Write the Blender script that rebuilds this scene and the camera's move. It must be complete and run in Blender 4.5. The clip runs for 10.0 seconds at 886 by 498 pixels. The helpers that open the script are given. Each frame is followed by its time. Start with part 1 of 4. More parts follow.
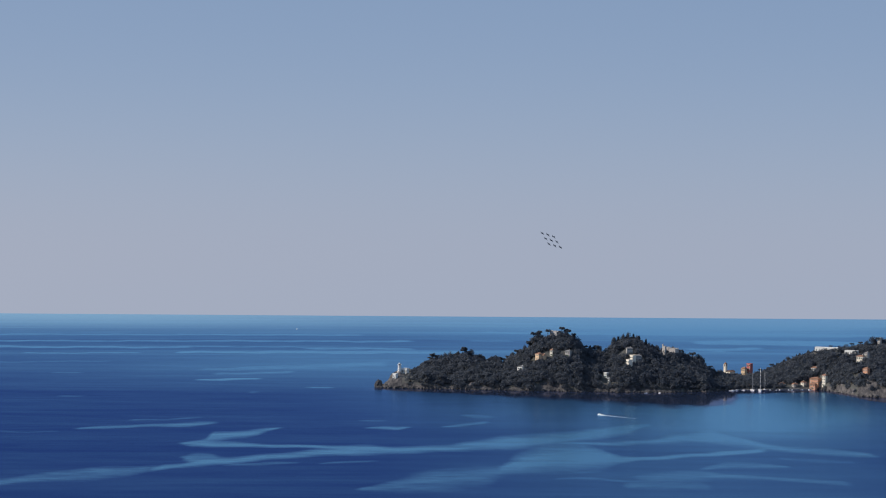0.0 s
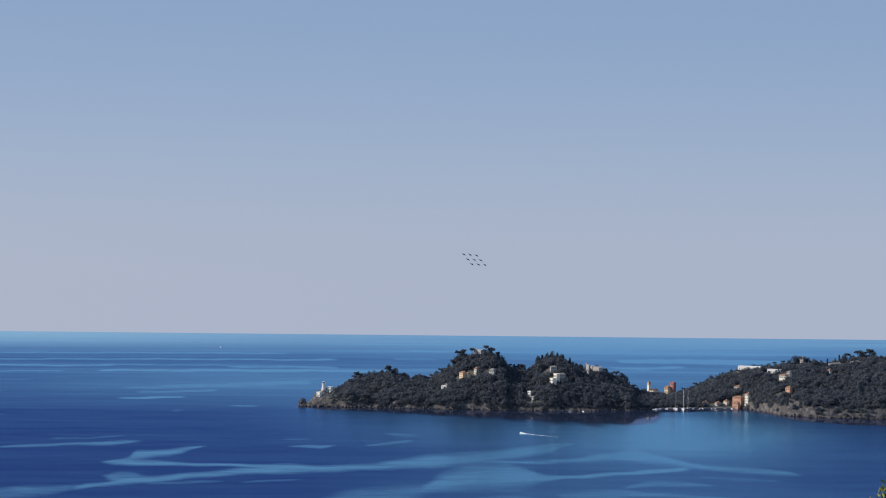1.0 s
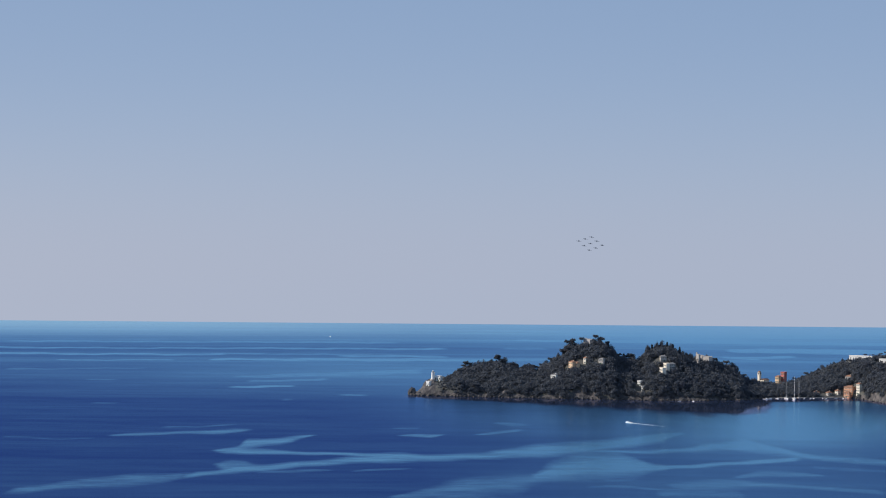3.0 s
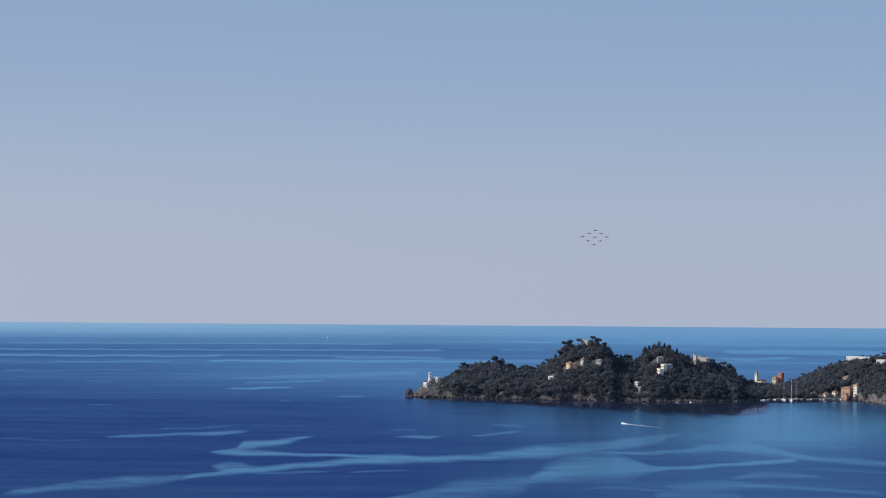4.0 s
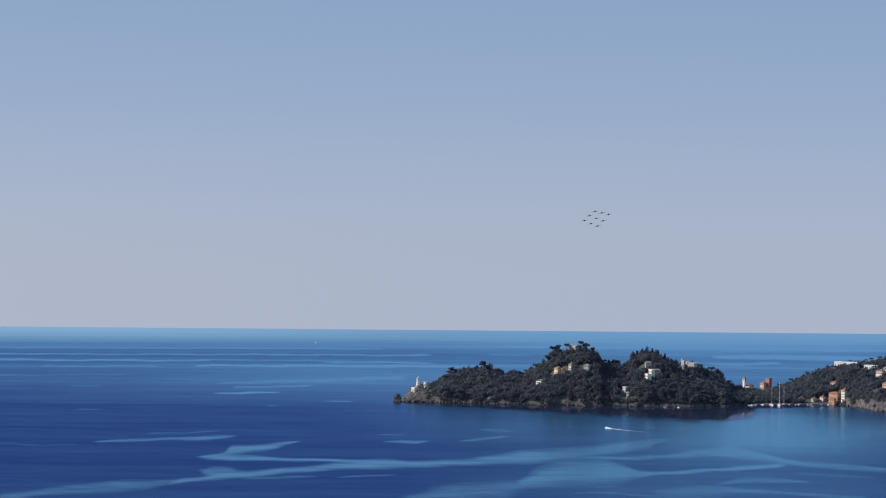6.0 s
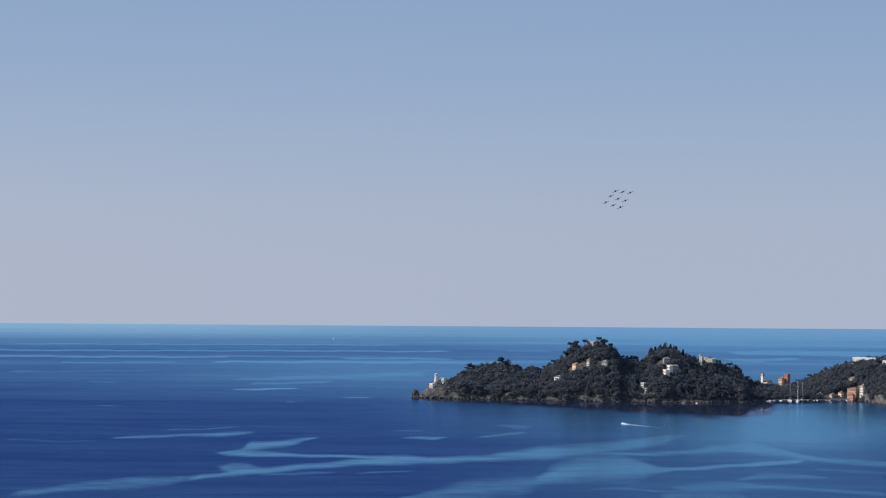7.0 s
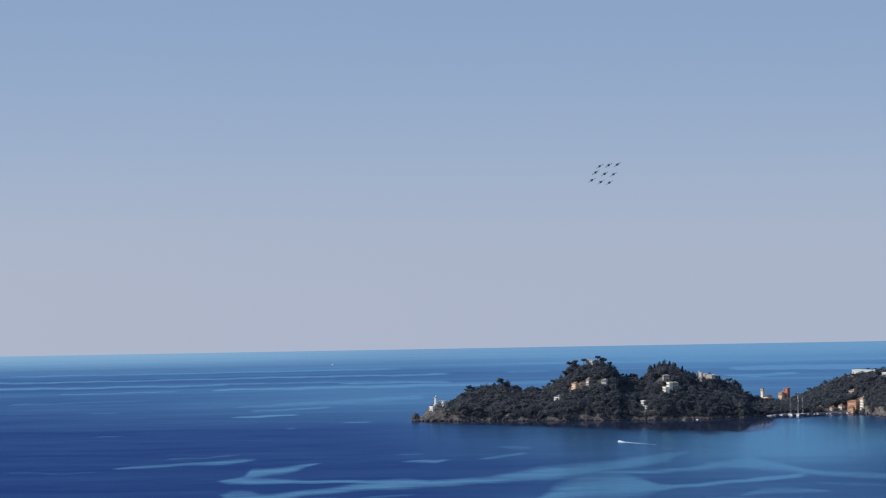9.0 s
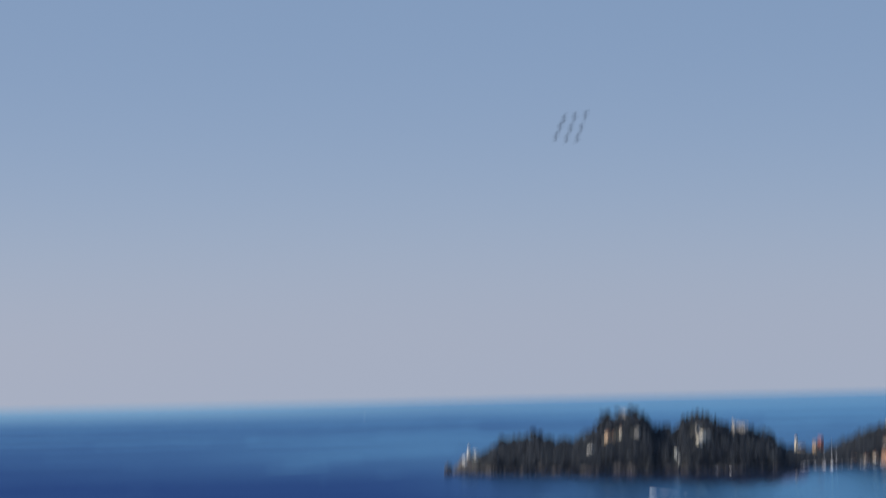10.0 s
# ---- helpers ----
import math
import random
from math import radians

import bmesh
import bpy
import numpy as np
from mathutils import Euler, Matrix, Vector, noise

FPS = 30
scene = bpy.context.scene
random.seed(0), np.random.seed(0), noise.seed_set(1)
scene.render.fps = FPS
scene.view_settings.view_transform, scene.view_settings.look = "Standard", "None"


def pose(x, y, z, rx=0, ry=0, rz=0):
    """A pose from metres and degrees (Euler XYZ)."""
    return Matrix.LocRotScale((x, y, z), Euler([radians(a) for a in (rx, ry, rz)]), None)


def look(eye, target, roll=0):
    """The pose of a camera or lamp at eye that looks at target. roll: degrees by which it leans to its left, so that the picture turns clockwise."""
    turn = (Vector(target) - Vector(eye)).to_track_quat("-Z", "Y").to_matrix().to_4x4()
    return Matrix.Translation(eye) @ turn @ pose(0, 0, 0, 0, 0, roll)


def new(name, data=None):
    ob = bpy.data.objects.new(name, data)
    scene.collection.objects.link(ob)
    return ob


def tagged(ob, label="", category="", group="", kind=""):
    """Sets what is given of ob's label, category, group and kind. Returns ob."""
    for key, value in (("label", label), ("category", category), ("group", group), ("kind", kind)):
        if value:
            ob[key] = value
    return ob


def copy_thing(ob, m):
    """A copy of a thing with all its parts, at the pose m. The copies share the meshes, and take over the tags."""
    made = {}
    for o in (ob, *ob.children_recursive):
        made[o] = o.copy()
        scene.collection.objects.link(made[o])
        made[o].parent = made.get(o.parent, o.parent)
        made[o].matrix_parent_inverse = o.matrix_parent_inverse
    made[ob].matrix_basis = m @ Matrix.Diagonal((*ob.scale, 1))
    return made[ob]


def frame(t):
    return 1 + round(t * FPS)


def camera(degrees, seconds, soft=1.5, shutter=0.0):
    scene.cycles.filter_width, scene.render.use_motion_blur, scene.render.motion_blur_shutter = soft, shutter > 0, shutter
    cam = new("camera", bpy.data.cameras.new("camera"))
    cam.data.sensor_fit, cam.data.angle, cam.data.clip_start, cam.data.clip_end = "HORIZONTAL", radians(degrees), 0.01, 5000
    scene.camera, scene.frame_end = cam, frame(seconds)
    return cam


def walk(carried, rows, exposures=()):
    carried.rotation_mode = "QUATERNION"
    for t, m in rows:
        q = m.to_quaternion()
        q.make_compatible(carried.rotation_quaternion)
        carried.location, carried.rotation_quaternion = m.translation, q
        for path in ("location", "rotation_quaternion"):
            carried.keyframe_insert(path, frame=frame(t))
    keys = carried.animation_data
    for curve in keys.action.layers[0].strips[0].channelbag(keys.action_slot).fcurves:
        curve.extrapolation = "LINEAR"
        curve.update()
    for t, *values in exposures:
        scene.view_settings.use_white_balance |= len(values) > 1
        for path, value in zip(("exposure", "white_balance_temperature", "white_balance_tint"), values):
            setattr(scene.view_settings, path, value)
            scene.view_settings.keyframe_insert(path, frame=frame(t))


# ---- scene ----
EYE_Z = 241.0
cam = camera(20, 10.0, soft=1.1, shutter=0.5)

# seconds, turn to the right, tilt up, lean (degrees)
PATH = (
    (0, 0.669, -1.225, 0.402), (0.2, 0.653, -1.258, 0.414), (0.3, 0.733, -1.271, 0.420), (0.4, 0.945, -1.283, 0.426),
    (0.48, 1.348, -1.255, 0.432), (0.5, 1.398, -1.255, 0.432), (0.52, 1.448, -1.255, 0.432), (0.6, 2.020, -1.223, 0.462), (0.7, 2.228, -0.969, 0.491), (0.8, 2.331, -0.834, 0.521),
    (0.9, 2.369, -0.806, 0.550), (1, 2.389, -0.790, 0.580), (1.2, 2.274, -0.766, 0.571), (1.5, 1.951, -0.736, 0.558),
    (1.8, 1.679, -0.745, 0.538), (1.9, 1.453, -0.747, 0.531), (1.98, 1.066, -0.781, 0.524), (2, 1.051, -0.781, 0.524), (2.02, 1.036, -0.781, 0.524), (2.1, 0.633, -0.939, 0.503),
    (2.2, 0.315, -0.995, 0.482), (2.3, 0.170, -1.036, 0.462), (2.5, 0.057, -1.046, 0.420), (2.7, -0.109, -1.057, 0.470),
    (3.8, -0.031, -1.032, 0.450), (4, -0.035, -1.025, 0.429), (4.5, 0.000, -1.028, 0.500), (5, 0.096, -1.028, 0.526),
    (5.2, 0.046, -0.987, 0.530), (6.3, 0.278, -0.832, 0.479), (6.4, -0.140, -0.786, 0.512), (6.5, -0.453, -0.750, 0.544),
    (6.6, -0.487, -0.723, 0.517), (6.7, -0.352, -0.748, 0.490), (6.8, -0.231, -0.761, 0.462), (6.9, -0.202, -0.880, 0.435),
    (7, -0.172, -1.004, 0.408), (7.2, -0.188, -1.025, 0.442), (7.4, -0.151, -0.919, 0.477), (7.5, -0.131, -0.853, 0.494),
    (7.6, -0.100, -0.773, 0.497), (7.7, -0.087, -0.720, 0.500), (7.8, -0.021, -0.640, 0.502), (7.9, 0.151, -0.598, 0.505),
    (7.98, 1.123, -0.583, 0.508), (8, 1.163, -0.583, 0.508), (8.02, 1.203, -0.583, 0.508), (8.1, 1.426, -0.562, 0.503), (8.2, 1.400, -0.563, 0.498), (8.4, 1.321, -0.577, 0.488),
    (8.47, 1.191, -0.562, 0.483), (8.5, 1.191, -0.562, 0.483), (8.53, 1.191, -0.562, 0.483), (8.6, 0.807, -0.586, 0.183), (8.7, 0.439, -0.551, -0.117), (8.8, 0.085, -0.499, -0.418),
    (8.9, -0.083, -0.473, -0.718), (9, -0.087, -0.487, -1.018), (9.5, 0.349, -0.477, -1.063), (9.7, 0.394, -0.458, -1.123),
    (9.767, -0.811, -0.434, -1.256), (9.8, -0.814, -0.431, -1.258), (9.9, -0.840, -0.405, -1.258), (10, -0.788, 0.703, -1.258),
)
walk(cam, [(t, pose(0, 0, EYE_Z, 90 + tilt, 0, -turn) @ pose(0, 0, 0, 0, 0, lean)) for t, turn, tilt, lean in PATH],
     exposures=((0.0, -0.17), (0.5, -0.06), (1.0, -0.01), (9.7, 0.0), (9.8, -0.13), (10.0, -0.13)))

# ---- light ----
SUN_EL, SUN_AZ = 31.0, -86.0          # degrees; azimuth from the view's +y, clockwise
world = bpy.data.worlds.new("sky")
scene.world = world
world.use_nodes = True
wn, wl = world.node_tree.nodes, world.node_tree.links
wn.clear()
w_out, w_bg = wn.new("ShaderNodeOutputWorld"), wn.new("ShaderNodeBackground")
sky, w_co = wn.new("ShaderNodeTexSky"), wn.new("ShaderNodeTexCoord")
w_haze = wn.new("ShaderNodeMix")          # even summer haze over the clear sky
w_haze.data_type = "RGBA"
w_haze.inputs[0].default_value = 0.5
w_haze.inputs[7].default_value = (2.95, 4.70, 7.68, 1)
w_tint = wn.new("ShaderNodeMix")
w_tint.data_type, w_tint.blend_type = "RGBA", "MULTIPLY"
w_tint.inputs[0].default_value = 1.0
w_tint.inputs[7].default_value = (0.80, 0.49, 0.312, 1)
sky.sky_type, sky.sun_disc = "NISHITA", False
sky.sun_elevation, sky.sun_rotation = radians(SUN_EL), radians(SUN_AZ)
sky.air_density, sky.dust_density, sky.ozone_density = 1.0, 0.6, 2.0
# the sea's edge lies a little below eye level; the haze there is deep and thins upwards
w_sep, w_com, w_nrm = wn.new("ShaderNodeSeparateXYZ"), wn.new("ShaderNodeCombineXYZ"), wn.new("ShaderNodeVectorMath")
w_nrm.operation = "NORMALIZE"
height = w_sep.outputs["Z"]
for op, k in (("ADD", 0.03), ("MAXIMUM", 0.0), ("POWER", 2.0), ("MULTIPLY", 22.0), ("ADD", 0.055)):
    node = wn.new("ShaderNodeMath")
    node.operation = op
    node.inputs[1].default_value = k
    wl.new(height, node.inputs[0])
    height = node.outputs[0]
w_bg.inputs["Strength"].default_value = 0.1275
wl.new(w_co.outputs["Generated"], w_sep.inputs[0])
for k in (0, 1):
    wl.new(w_sep.outputs[k], w_com.inputs[k])
wl.new(height, w_com.inputs[2])
wl.new(w_com.outputs[0], w_nrm.inputs[0])
wl.new(w_nrm.outputs[0], sky.inputs["Vector"])
wl.new(sky.outputs["Color"], w_tint.inputs[6])
wl.new(w_tint.outputs[2], w_haze.inputs[6])
wl.new(w_haze.outputs[2], w_bg.inputs["Color"])
wl.new(w_bg.outputs[0], w_out.inputs["Surface"])

sun_data = bpy.data.lights.new("sun", "SUN")
sun_data.energy, sun_data.angle, sun_data.color = 5.0, radians(0.5), (1.0, 0.92, 0.82)
sun = new("sun", sun_data)
az, el = radians(SUN_AZ), radians(SUN_EL)
sun.matrix_world = look((math.sin(az) * math.cos(el) * 900, math.cos(az) * math.cos(el) * 900, math.sin(el) * 900), (0, 0, 0))


# ---- materials ----
def ramp(nt, source, stops):
    r = nt.nodes.new("ShaderNodeValToRGB")
    while len(r.color_ramp.elements) < len(stops):
        r.color_ramp.elements.new(0.5)
    for e, (p, c) in zip(r.color_ramp.elements, stops):
        e.position, e.color = p, (*c, 1)
    nt.links.new(source, r.inputs["Fac"])
    return r.outputs["Color"]


def noise_node(nt, scale, detail=5, stretch=(1, 1, 1), rough=0.6):
    co, mp, n = nt.nodes.new("ShaderNodeTexCoord"), nt.nodes.new("ShaderNodeMapping"), nt.nodes.new("ShaderNodeTexNoise")
    mp.inputs["Scale"].default_value = stretch
    n.inputs["Scale"].default_value, n.inputs["Detail"].default_value, n.inputs["Roughness"].default_value = scale, detail, rough
    nt.links.new(co.outputs["Object"], mp.inputs["Vector"])
    nt.links.new(mp.outputs["Vector"], n.inputs["Vector"])
    return n.outputs["Fac"]


def mix_rgb(nt, fac, a, b, mode="MIX"):
    m = nt.nodes.new("ShaderNodeMix")
    m.data_type, m.blend_type = "RGBA", mode
    for sock, v in ((m.inputs[0], fac), (m.inputs[6], a), (m.inputs[7], b)):
        if isinstance(v, (int, float)):
            sock.default_value = v
        elif isinstance(v, tuple):
            sock.default_value = (*v, 1)
        else:
            nt.links.new(v, sock)
    return m.outputs[2]


def surface(name, dark, light, scale=0.6, rough=0.85, metal=0.0, fine=6.0, bump=0.3, spread=0.0, stretch=(1, 1, 1), spec=0.5, lo=0.3, hi=0.7):
    """Two-scale procedural surface: broad patches, fine grain and relief, and a shift from piece to piece."""
    m = bpy.data.materials.new(name)
    m.use_nodes = True
    nt = m.node_tree
    p = nt.nodes["Principled BSDF"]
    p.inputs["Roughness"].default_value, p.inputs["Metallic"].default_value = rough, metal
    p.inputs["Specular IOR Level"].default_value = spec
    broad, grain = noise_node(nt, scale, 5, stretch), noise_node(nt, fine, 4, stretch)
    col = ramp(nt, broad, ((lo, dark), (hi, light)))
    col = mix_rgb(nt, 0.35, col, ramp(nt, grain, ((lo, dark), (hi, light))))
    if spread:
        geo, oi = nt.nodes.new("ShaderNodeNewGeometry"), nt.nodes.new("ShaderNodeObjectInfo")
        add = nt.nodes.new("ShaderNodeMath")
        add.operation = "ADD"
        nt.links.new(geo.outputs["Random Per Island"], add.inputs[0])
        nt.links.new(oi.outputs["Random"], add.inputs[1])
        half = nt.nodes.new("ShaderNodeMath")
        half.operation = "MULTIPLY"
        half.inputs[1].default_value = 0.5
        nt.links.new(add.outputs[0], half.inputs[0])
        low, high = 1 - spread, 1 + spread
        col = mix_rgb(nt, 1.0, col, ramp(nt, half.outputs[0], ((0.1, (low, low, low)), (0.9, (high, high, high * 0.9)))), "MULTIPLY")
    nt.links.new(col, p.inputs["Base Color"])
    if bump:
        b = nt.nodes.new("ShaderNodeBump")
        b.inputs["Strength"].default_value, b.inputs["Distance"].default_value = bump, 0.3 / fine
        nt.links.new(grain, b.inputs["Height"])
        nt.links.new(b.outputs["Normal"], p.inputs["Normal"])
    return m


def sea_material():
    """Deep water under small waves that mirror the blue sky; calm slicks mirror more of it."""
    m = bpy.data.materials.new("sea water")
    m.use_nodes = True
    nt = m.node_tree
    nt.nodes.remove(nt.nodes["Principled BSDF"])
    deep, gloss, both = nt.nodes.new("ShaderNodeBsdfDiffuse"), nt.nodes.new("ShaderNodeBsdfGlossy"), nt.nodes.new("ShaderNodeAddShader")

    def field(name):
        at = nt.nodes.new("ShaderNodeAttribute")
        at.attribute_name = name
        return at.outputs["Fac"]

    def calc(op, a, b):
        n = nt.nodes.new("ShaderNodeMath")
        n.operation = op
        for sock, v in zip(n.inputs, (a, b)):
            if isinstance(v, (int, float)):
                sock.default_value = v
            else:
                nt.links.new(v, sock)
        return n.outputs[0]

    def spread(value, lo, hi, a, b):
        r = nt.nodes.new("ShaderNodeMapRange")
        for k, v in (("From Min", lo), ("From Max", hi), ("To Min", a), ("To Max", b)):
            r.inputs[k].default_value = v
        nt.links.new(value, r.inputs["Value"])
        return r.outputs[0]

    # the slicks' edges fray into thin streaks drawn out by the wind
    fray = noise_node(nt, 1.0, 6, (0.035, 0.085, 1), 0.68)
    slick = field("slick")
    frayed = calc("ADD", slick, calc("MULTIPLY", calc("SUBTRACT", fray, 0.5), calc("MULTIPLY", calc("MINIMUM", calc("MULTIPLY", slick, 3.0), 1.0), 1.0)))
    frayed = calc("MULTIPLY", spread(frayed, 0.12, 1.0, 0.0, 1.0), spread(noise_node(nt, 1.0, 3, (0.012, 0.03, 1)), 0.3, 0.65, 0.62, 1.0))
    # long wind lanes and broken patches over the open water
    lanes = ramp(nt, noise_node(nt, 1.0, 6, (0.0013, 0.010, 1), 0.62), ((0.42, (0, 0, 0)), (0.74, (1, 1, 1))))
    patches = ramp(nt, noise_node(nt, 1.0, 5, (0.008, 0.030, 1), 0.7), ((0.40, (0, 0, 0)), (0.75, (1, 1, 1))))
    wind = calc("ADD", calc("MULTIPLY", lanes, 0.15), calc("MULTIPLY", patches, 0.13))
    # the painted sky brightness is added to the calm-water mask
    calm = calc("MINIMUM", calc("ADD", frayed, calc("ADD", wind, calc("MULTIPLY", field("painted_sheen"), calc("SUBTRACT", 1.15, calc("MULTIPLY", frayed, 0.6))))), 1.0)
    # smoother water under the land; the headland's reflection is also tinted into its colours
    sheltered_reflection = field("sheltered_reflection")
    nt.links.new(mix_rgb(nt, sheltered_reflection, mix_rgb(nt, calm, (0.0030, 0.011, 0.036), (0.004, 0.018, 0.044)), (0.007, 0.011, 0.021)), deep.inputs["Color"])
    fres = nt.nodes.new("ShaderNodeFresnel")
    fres.inputs["IOR"].default_value = 1.33
    lift = spread(fres.outputs[0], 0.2, 0.8, 0.6, 1.4)
    # the slicks' stronger sky reflection is put in as a paler gloss colour
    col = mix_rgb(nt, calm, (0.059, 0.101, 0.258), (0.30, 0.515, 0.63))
    # pale horizon haze mixed into the gloss colour
    col = mix_rgb(nt, field("painted_haze"), col, (0.60, 0.76, 0.75))
    col = mix_rgb(nt, sheltered_reflection, col, (0.36, 0.36, 0.46))
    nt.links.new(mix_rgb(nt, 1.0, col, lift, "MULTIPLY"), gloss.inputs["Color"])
    nt.links.new(calc("MULTIPLY", spread(calm, 0, 1, 0.23, 0.19), spread(sheltered_reflection, 0, 1, 1.0, 0.22)), gloss.inputs["Roughness"])
    b = nt.nodes.new("ShaderNodeBump")
    b.inputs["Distance"].default_value = 0.4
    nt.links.new(spread(sheltered_reflection, 0, 1, 0.35, 0.06), b.inputs["Strength"])
    nt.links.new(noise_node(nt, 0.25, 4, (0.5, 1, 1)), b.inputs["Height"])
    nt.links.new(b.outputs["Normal"], gloss.inputs["Normal"])
    nt.links.new(deep.outputs[0], both.inputs[0])
    nt.links.new(gloss.outputs[0], both.inputs[1])
    nt.links.new(both.outputs[0], nt.nodes["Material Output"].inputs["Surface"])
    return m


SEA = sea_material()
# far foliage: blue-grey distance haze is mixed into the base colours
HAZED_LEAF = surface("hazed evergreen leaves", (0.076, 0.088, 0.124), (0.128, 0.140, 0.170), 0.075, 0.9, fine=0.022, bump=0, spread=0.12, spec=0.25)
HAZED_PINE = surface("hazed pine needles", (0.072, 0.084, 0.116), (0.116, 0.127, 0.154), 0.075, 0.9, fine=0.022, bump=0, spread=0.2, spec=0.25)


def let_light_through(m, share):
    """Leaves pass part of the light that falls on their far side."""
    nt = m.node_tree
    p = nt.nodes["Principled BSDF"]
    thin, both = nt.nodes.new("ShaderNodeBsdfTranslucent"), nt.nodes.new("ShaderNodeMixShader")
    nt.links.new(p.inputs["Base Color"].links[0].from_socket, thin.inputs["Color"])
    both.inputs[0].default_value = share
    nt.links.new(p.outputs[0], both.inputs[1])
    nt.links.new(thin.outputs[0], both.inputs[2])
    nt.links.new(both.outputs[0], nt.nodes["Material Output"].inputs["Surface"])


let_light_through(HAZED_LEAF, 0.5)
let_light_through(HAZED_PINE, 0.5)
NEAR_LEAF = surface("sunlit shrub leaves", (0.10, 0.13, 0.03), (0.22, 0.24, 0.07), 3, 0.6, fine=25, bump=0, spread=0.4, spec=0.3)
BARK = surface("bark", (0.07, 0.05, 0.035), (0.16, 0.12, 0.085), 0.8, 0.9, fine=5, bump=0.6)
SOIL = surface("scrub soil", (0.050, 0.052, 0.050), (0.085, 0.082, 0.074), 0.03, 0.95, fine=0.4, bump=0.5)
ROCK = surface("sea cliff rock", (0.030, 0.029, 0.035), (0.165, 0.146, 0.142), 0.20, 0.95, fine=0.6, bump=1.0, stretch=(1.6, 1, 0.45), spread=0.2, lo=0.44, hi=0.64)
WHITE = surface("white plaster", (0.74, 0.72, 0.68), (0.86, 0.85, 0.82), 0.3, 0.8, fine=2, bump=0.1)
STONE = surface("pale stone", (0.36, 0.33, 0.31), (0.53, 0.49, 0.46), 0.3, 0.9, fine=2, bump=0.3)
OCHRE = surface("ochre plaster", (0.66, 0.43, 0.26), (0.80, 0.58, 0.38), 0.25, 0.85, fine=2, bump=0.1)
CREAM = surface("cream plaster", (0.74, 0.66, 0.54), (0.86, 0.79, 0.67), 0.25, 0.85, fine=2, bump=0.1)
ORANGE = surface("orange plaster", (0.52, 0.24, 0.14), (0.68, 0.36, 0.23), 0.25, 0.85, fine=2, bump=0.1)
RED = surface("red plaster", (0.40, 0.115, 0.10), (0.52, 0.17, 0.15), 0.25, 0.85, fine=2, bump=0.1)
TILE = surface("terracotta tiles", (0.20, 0.10, 0.065), (0.34, 0.18, 0.11), 0.4, 0.9, fine=3, bump=0.3)
SLATE = surface("grey roofing", (0.16, 0.15, 0.145), (0.28, 0.27, 0.26), 0.4, 0.85, fine=3, bump=0.3)
DARK = surface("dark window", (0.015, 0.018, 0.02), (0.035, 0.04, 0.045), 0.5, 0.2, fine=3, bump=0)
SHUTTER = surface("green shutters", (0.02, 0.06, 0.04), (0.04, 0.10, 0.07), 0.5, 0.7, fine=3, bump=0)
HULL = surface("white gelcoat", (0.70, 0.70, 0.70), (0.82, 0.82, 0.82), 0.5, 0.3, fine=3, bump=0)
NAVY = surface("navy hull paint", (0.015, 0.02, 0.05), (0.03, 0.04, 0.09), 0.5, 0.3, fine=3, bump=0)
TEAK = surface("teak deck", (0.24, 0.15, 0.08), (0.36, 0.24, 0.14), 0.8, 0.7, fine=5, bump=0.1)
ALU = surface("pale aluminium", (0.60, 0.60, 0.60), (0.74, 0.74, 0.74), 0.5, 0.4, metal=0.6, fine=3, bump=0)
JET_BLUE = surface("dark blue jet paint", (0.003, 0.009, 0.024), (0.006, 0.016, 0.040), 0.4, 0.7, fine=4, bump=0, spec=0.2)
GLASS = surface("dark canopy glass", (0.01, 0.012, 0.015), (0.02, 0.024, 0.03), 0.5, 0.08, fine=3, bump=0)
FOAM = surface("white sea foam", (0.60, 0.64, 0.68), (0.86, 0.88, 0.90), 0.25, 0.9, fine=1.2, bump=0.4)
CHITIN = surface("dark insect shell", (0.01, 0.01, 0.01), (0.03, 0.028, 0.025), 200, 0.4, fine=900, bump=0)
WING = surface("smoky insect wing", (0.05, 0.05, 0.05), (0.12, 0.12, 0.12), 200, 0.4, fine=900, bump=0)


# ---- mesh helpers ----
def part(name, bm, material, parent=None, label=""):
    me = bpy.data.meshes.new(name)
    bm.to_mesh(me)
    bm.free()
    me.materials.append(material)
    ob = new(name, me)
    if parent:
        ob.parent = parent
    return tagged(ob, label)


def array_mesh(name, verts, faces, material, smooth=False):
    me = bpy.data.meshes.new(name)
    me.from_pydata(verts, [], faces)
    me.materials.append(material)
    if smooth:
        me.polygons.foreach_set("use_smooth", [True] * len(me.polygons))
    me.update()
    return me


def empty(name, m, label, category, group="", kind=""):
    ob = new(name)
    ob.matrix_basis = m
    return tagged(ob, label, category, group, kind)


def add_box(bm, w, d, h, at=(0, 0, 0), bevel=0.0, turn=0.0):
    """A box on its base centre."""
    r = bmesh.ops.create_cube(bm, size=1, matrix=pose(at[0], at[1], at[2], 0, 0, turn) @ Matrix.Translation((0, 0, h / 2)) @ Matrix.Diagonal((w, d, h, 1)))
    if bevel:
        edges = list({e for v in r["verts"] for e in v.link_edges})
        bmesh.ops.bevel(bm, geom=edges, offset=bevel, segments=1, affect="EDGES")
    return bm


def box(w, d, h, at=(0, 0, 0), bevel=0.0):
    return add_box(bmesh.new(), w, d, h, at, bevel)


def cone(r1, r2, h, at=(0, 0, 0), n=14, m=None):
    bm = bmesh.new()
    bmesh.ops.create_cone(bm, cap_ends=True, segments=n, radius1=r1, radius2=r2, depth=h,
                          matrix=Matrix.Translation(at) @ (m or Matrix()) @ Matrix.Translation((0, 0, h / 2)))
    return bm


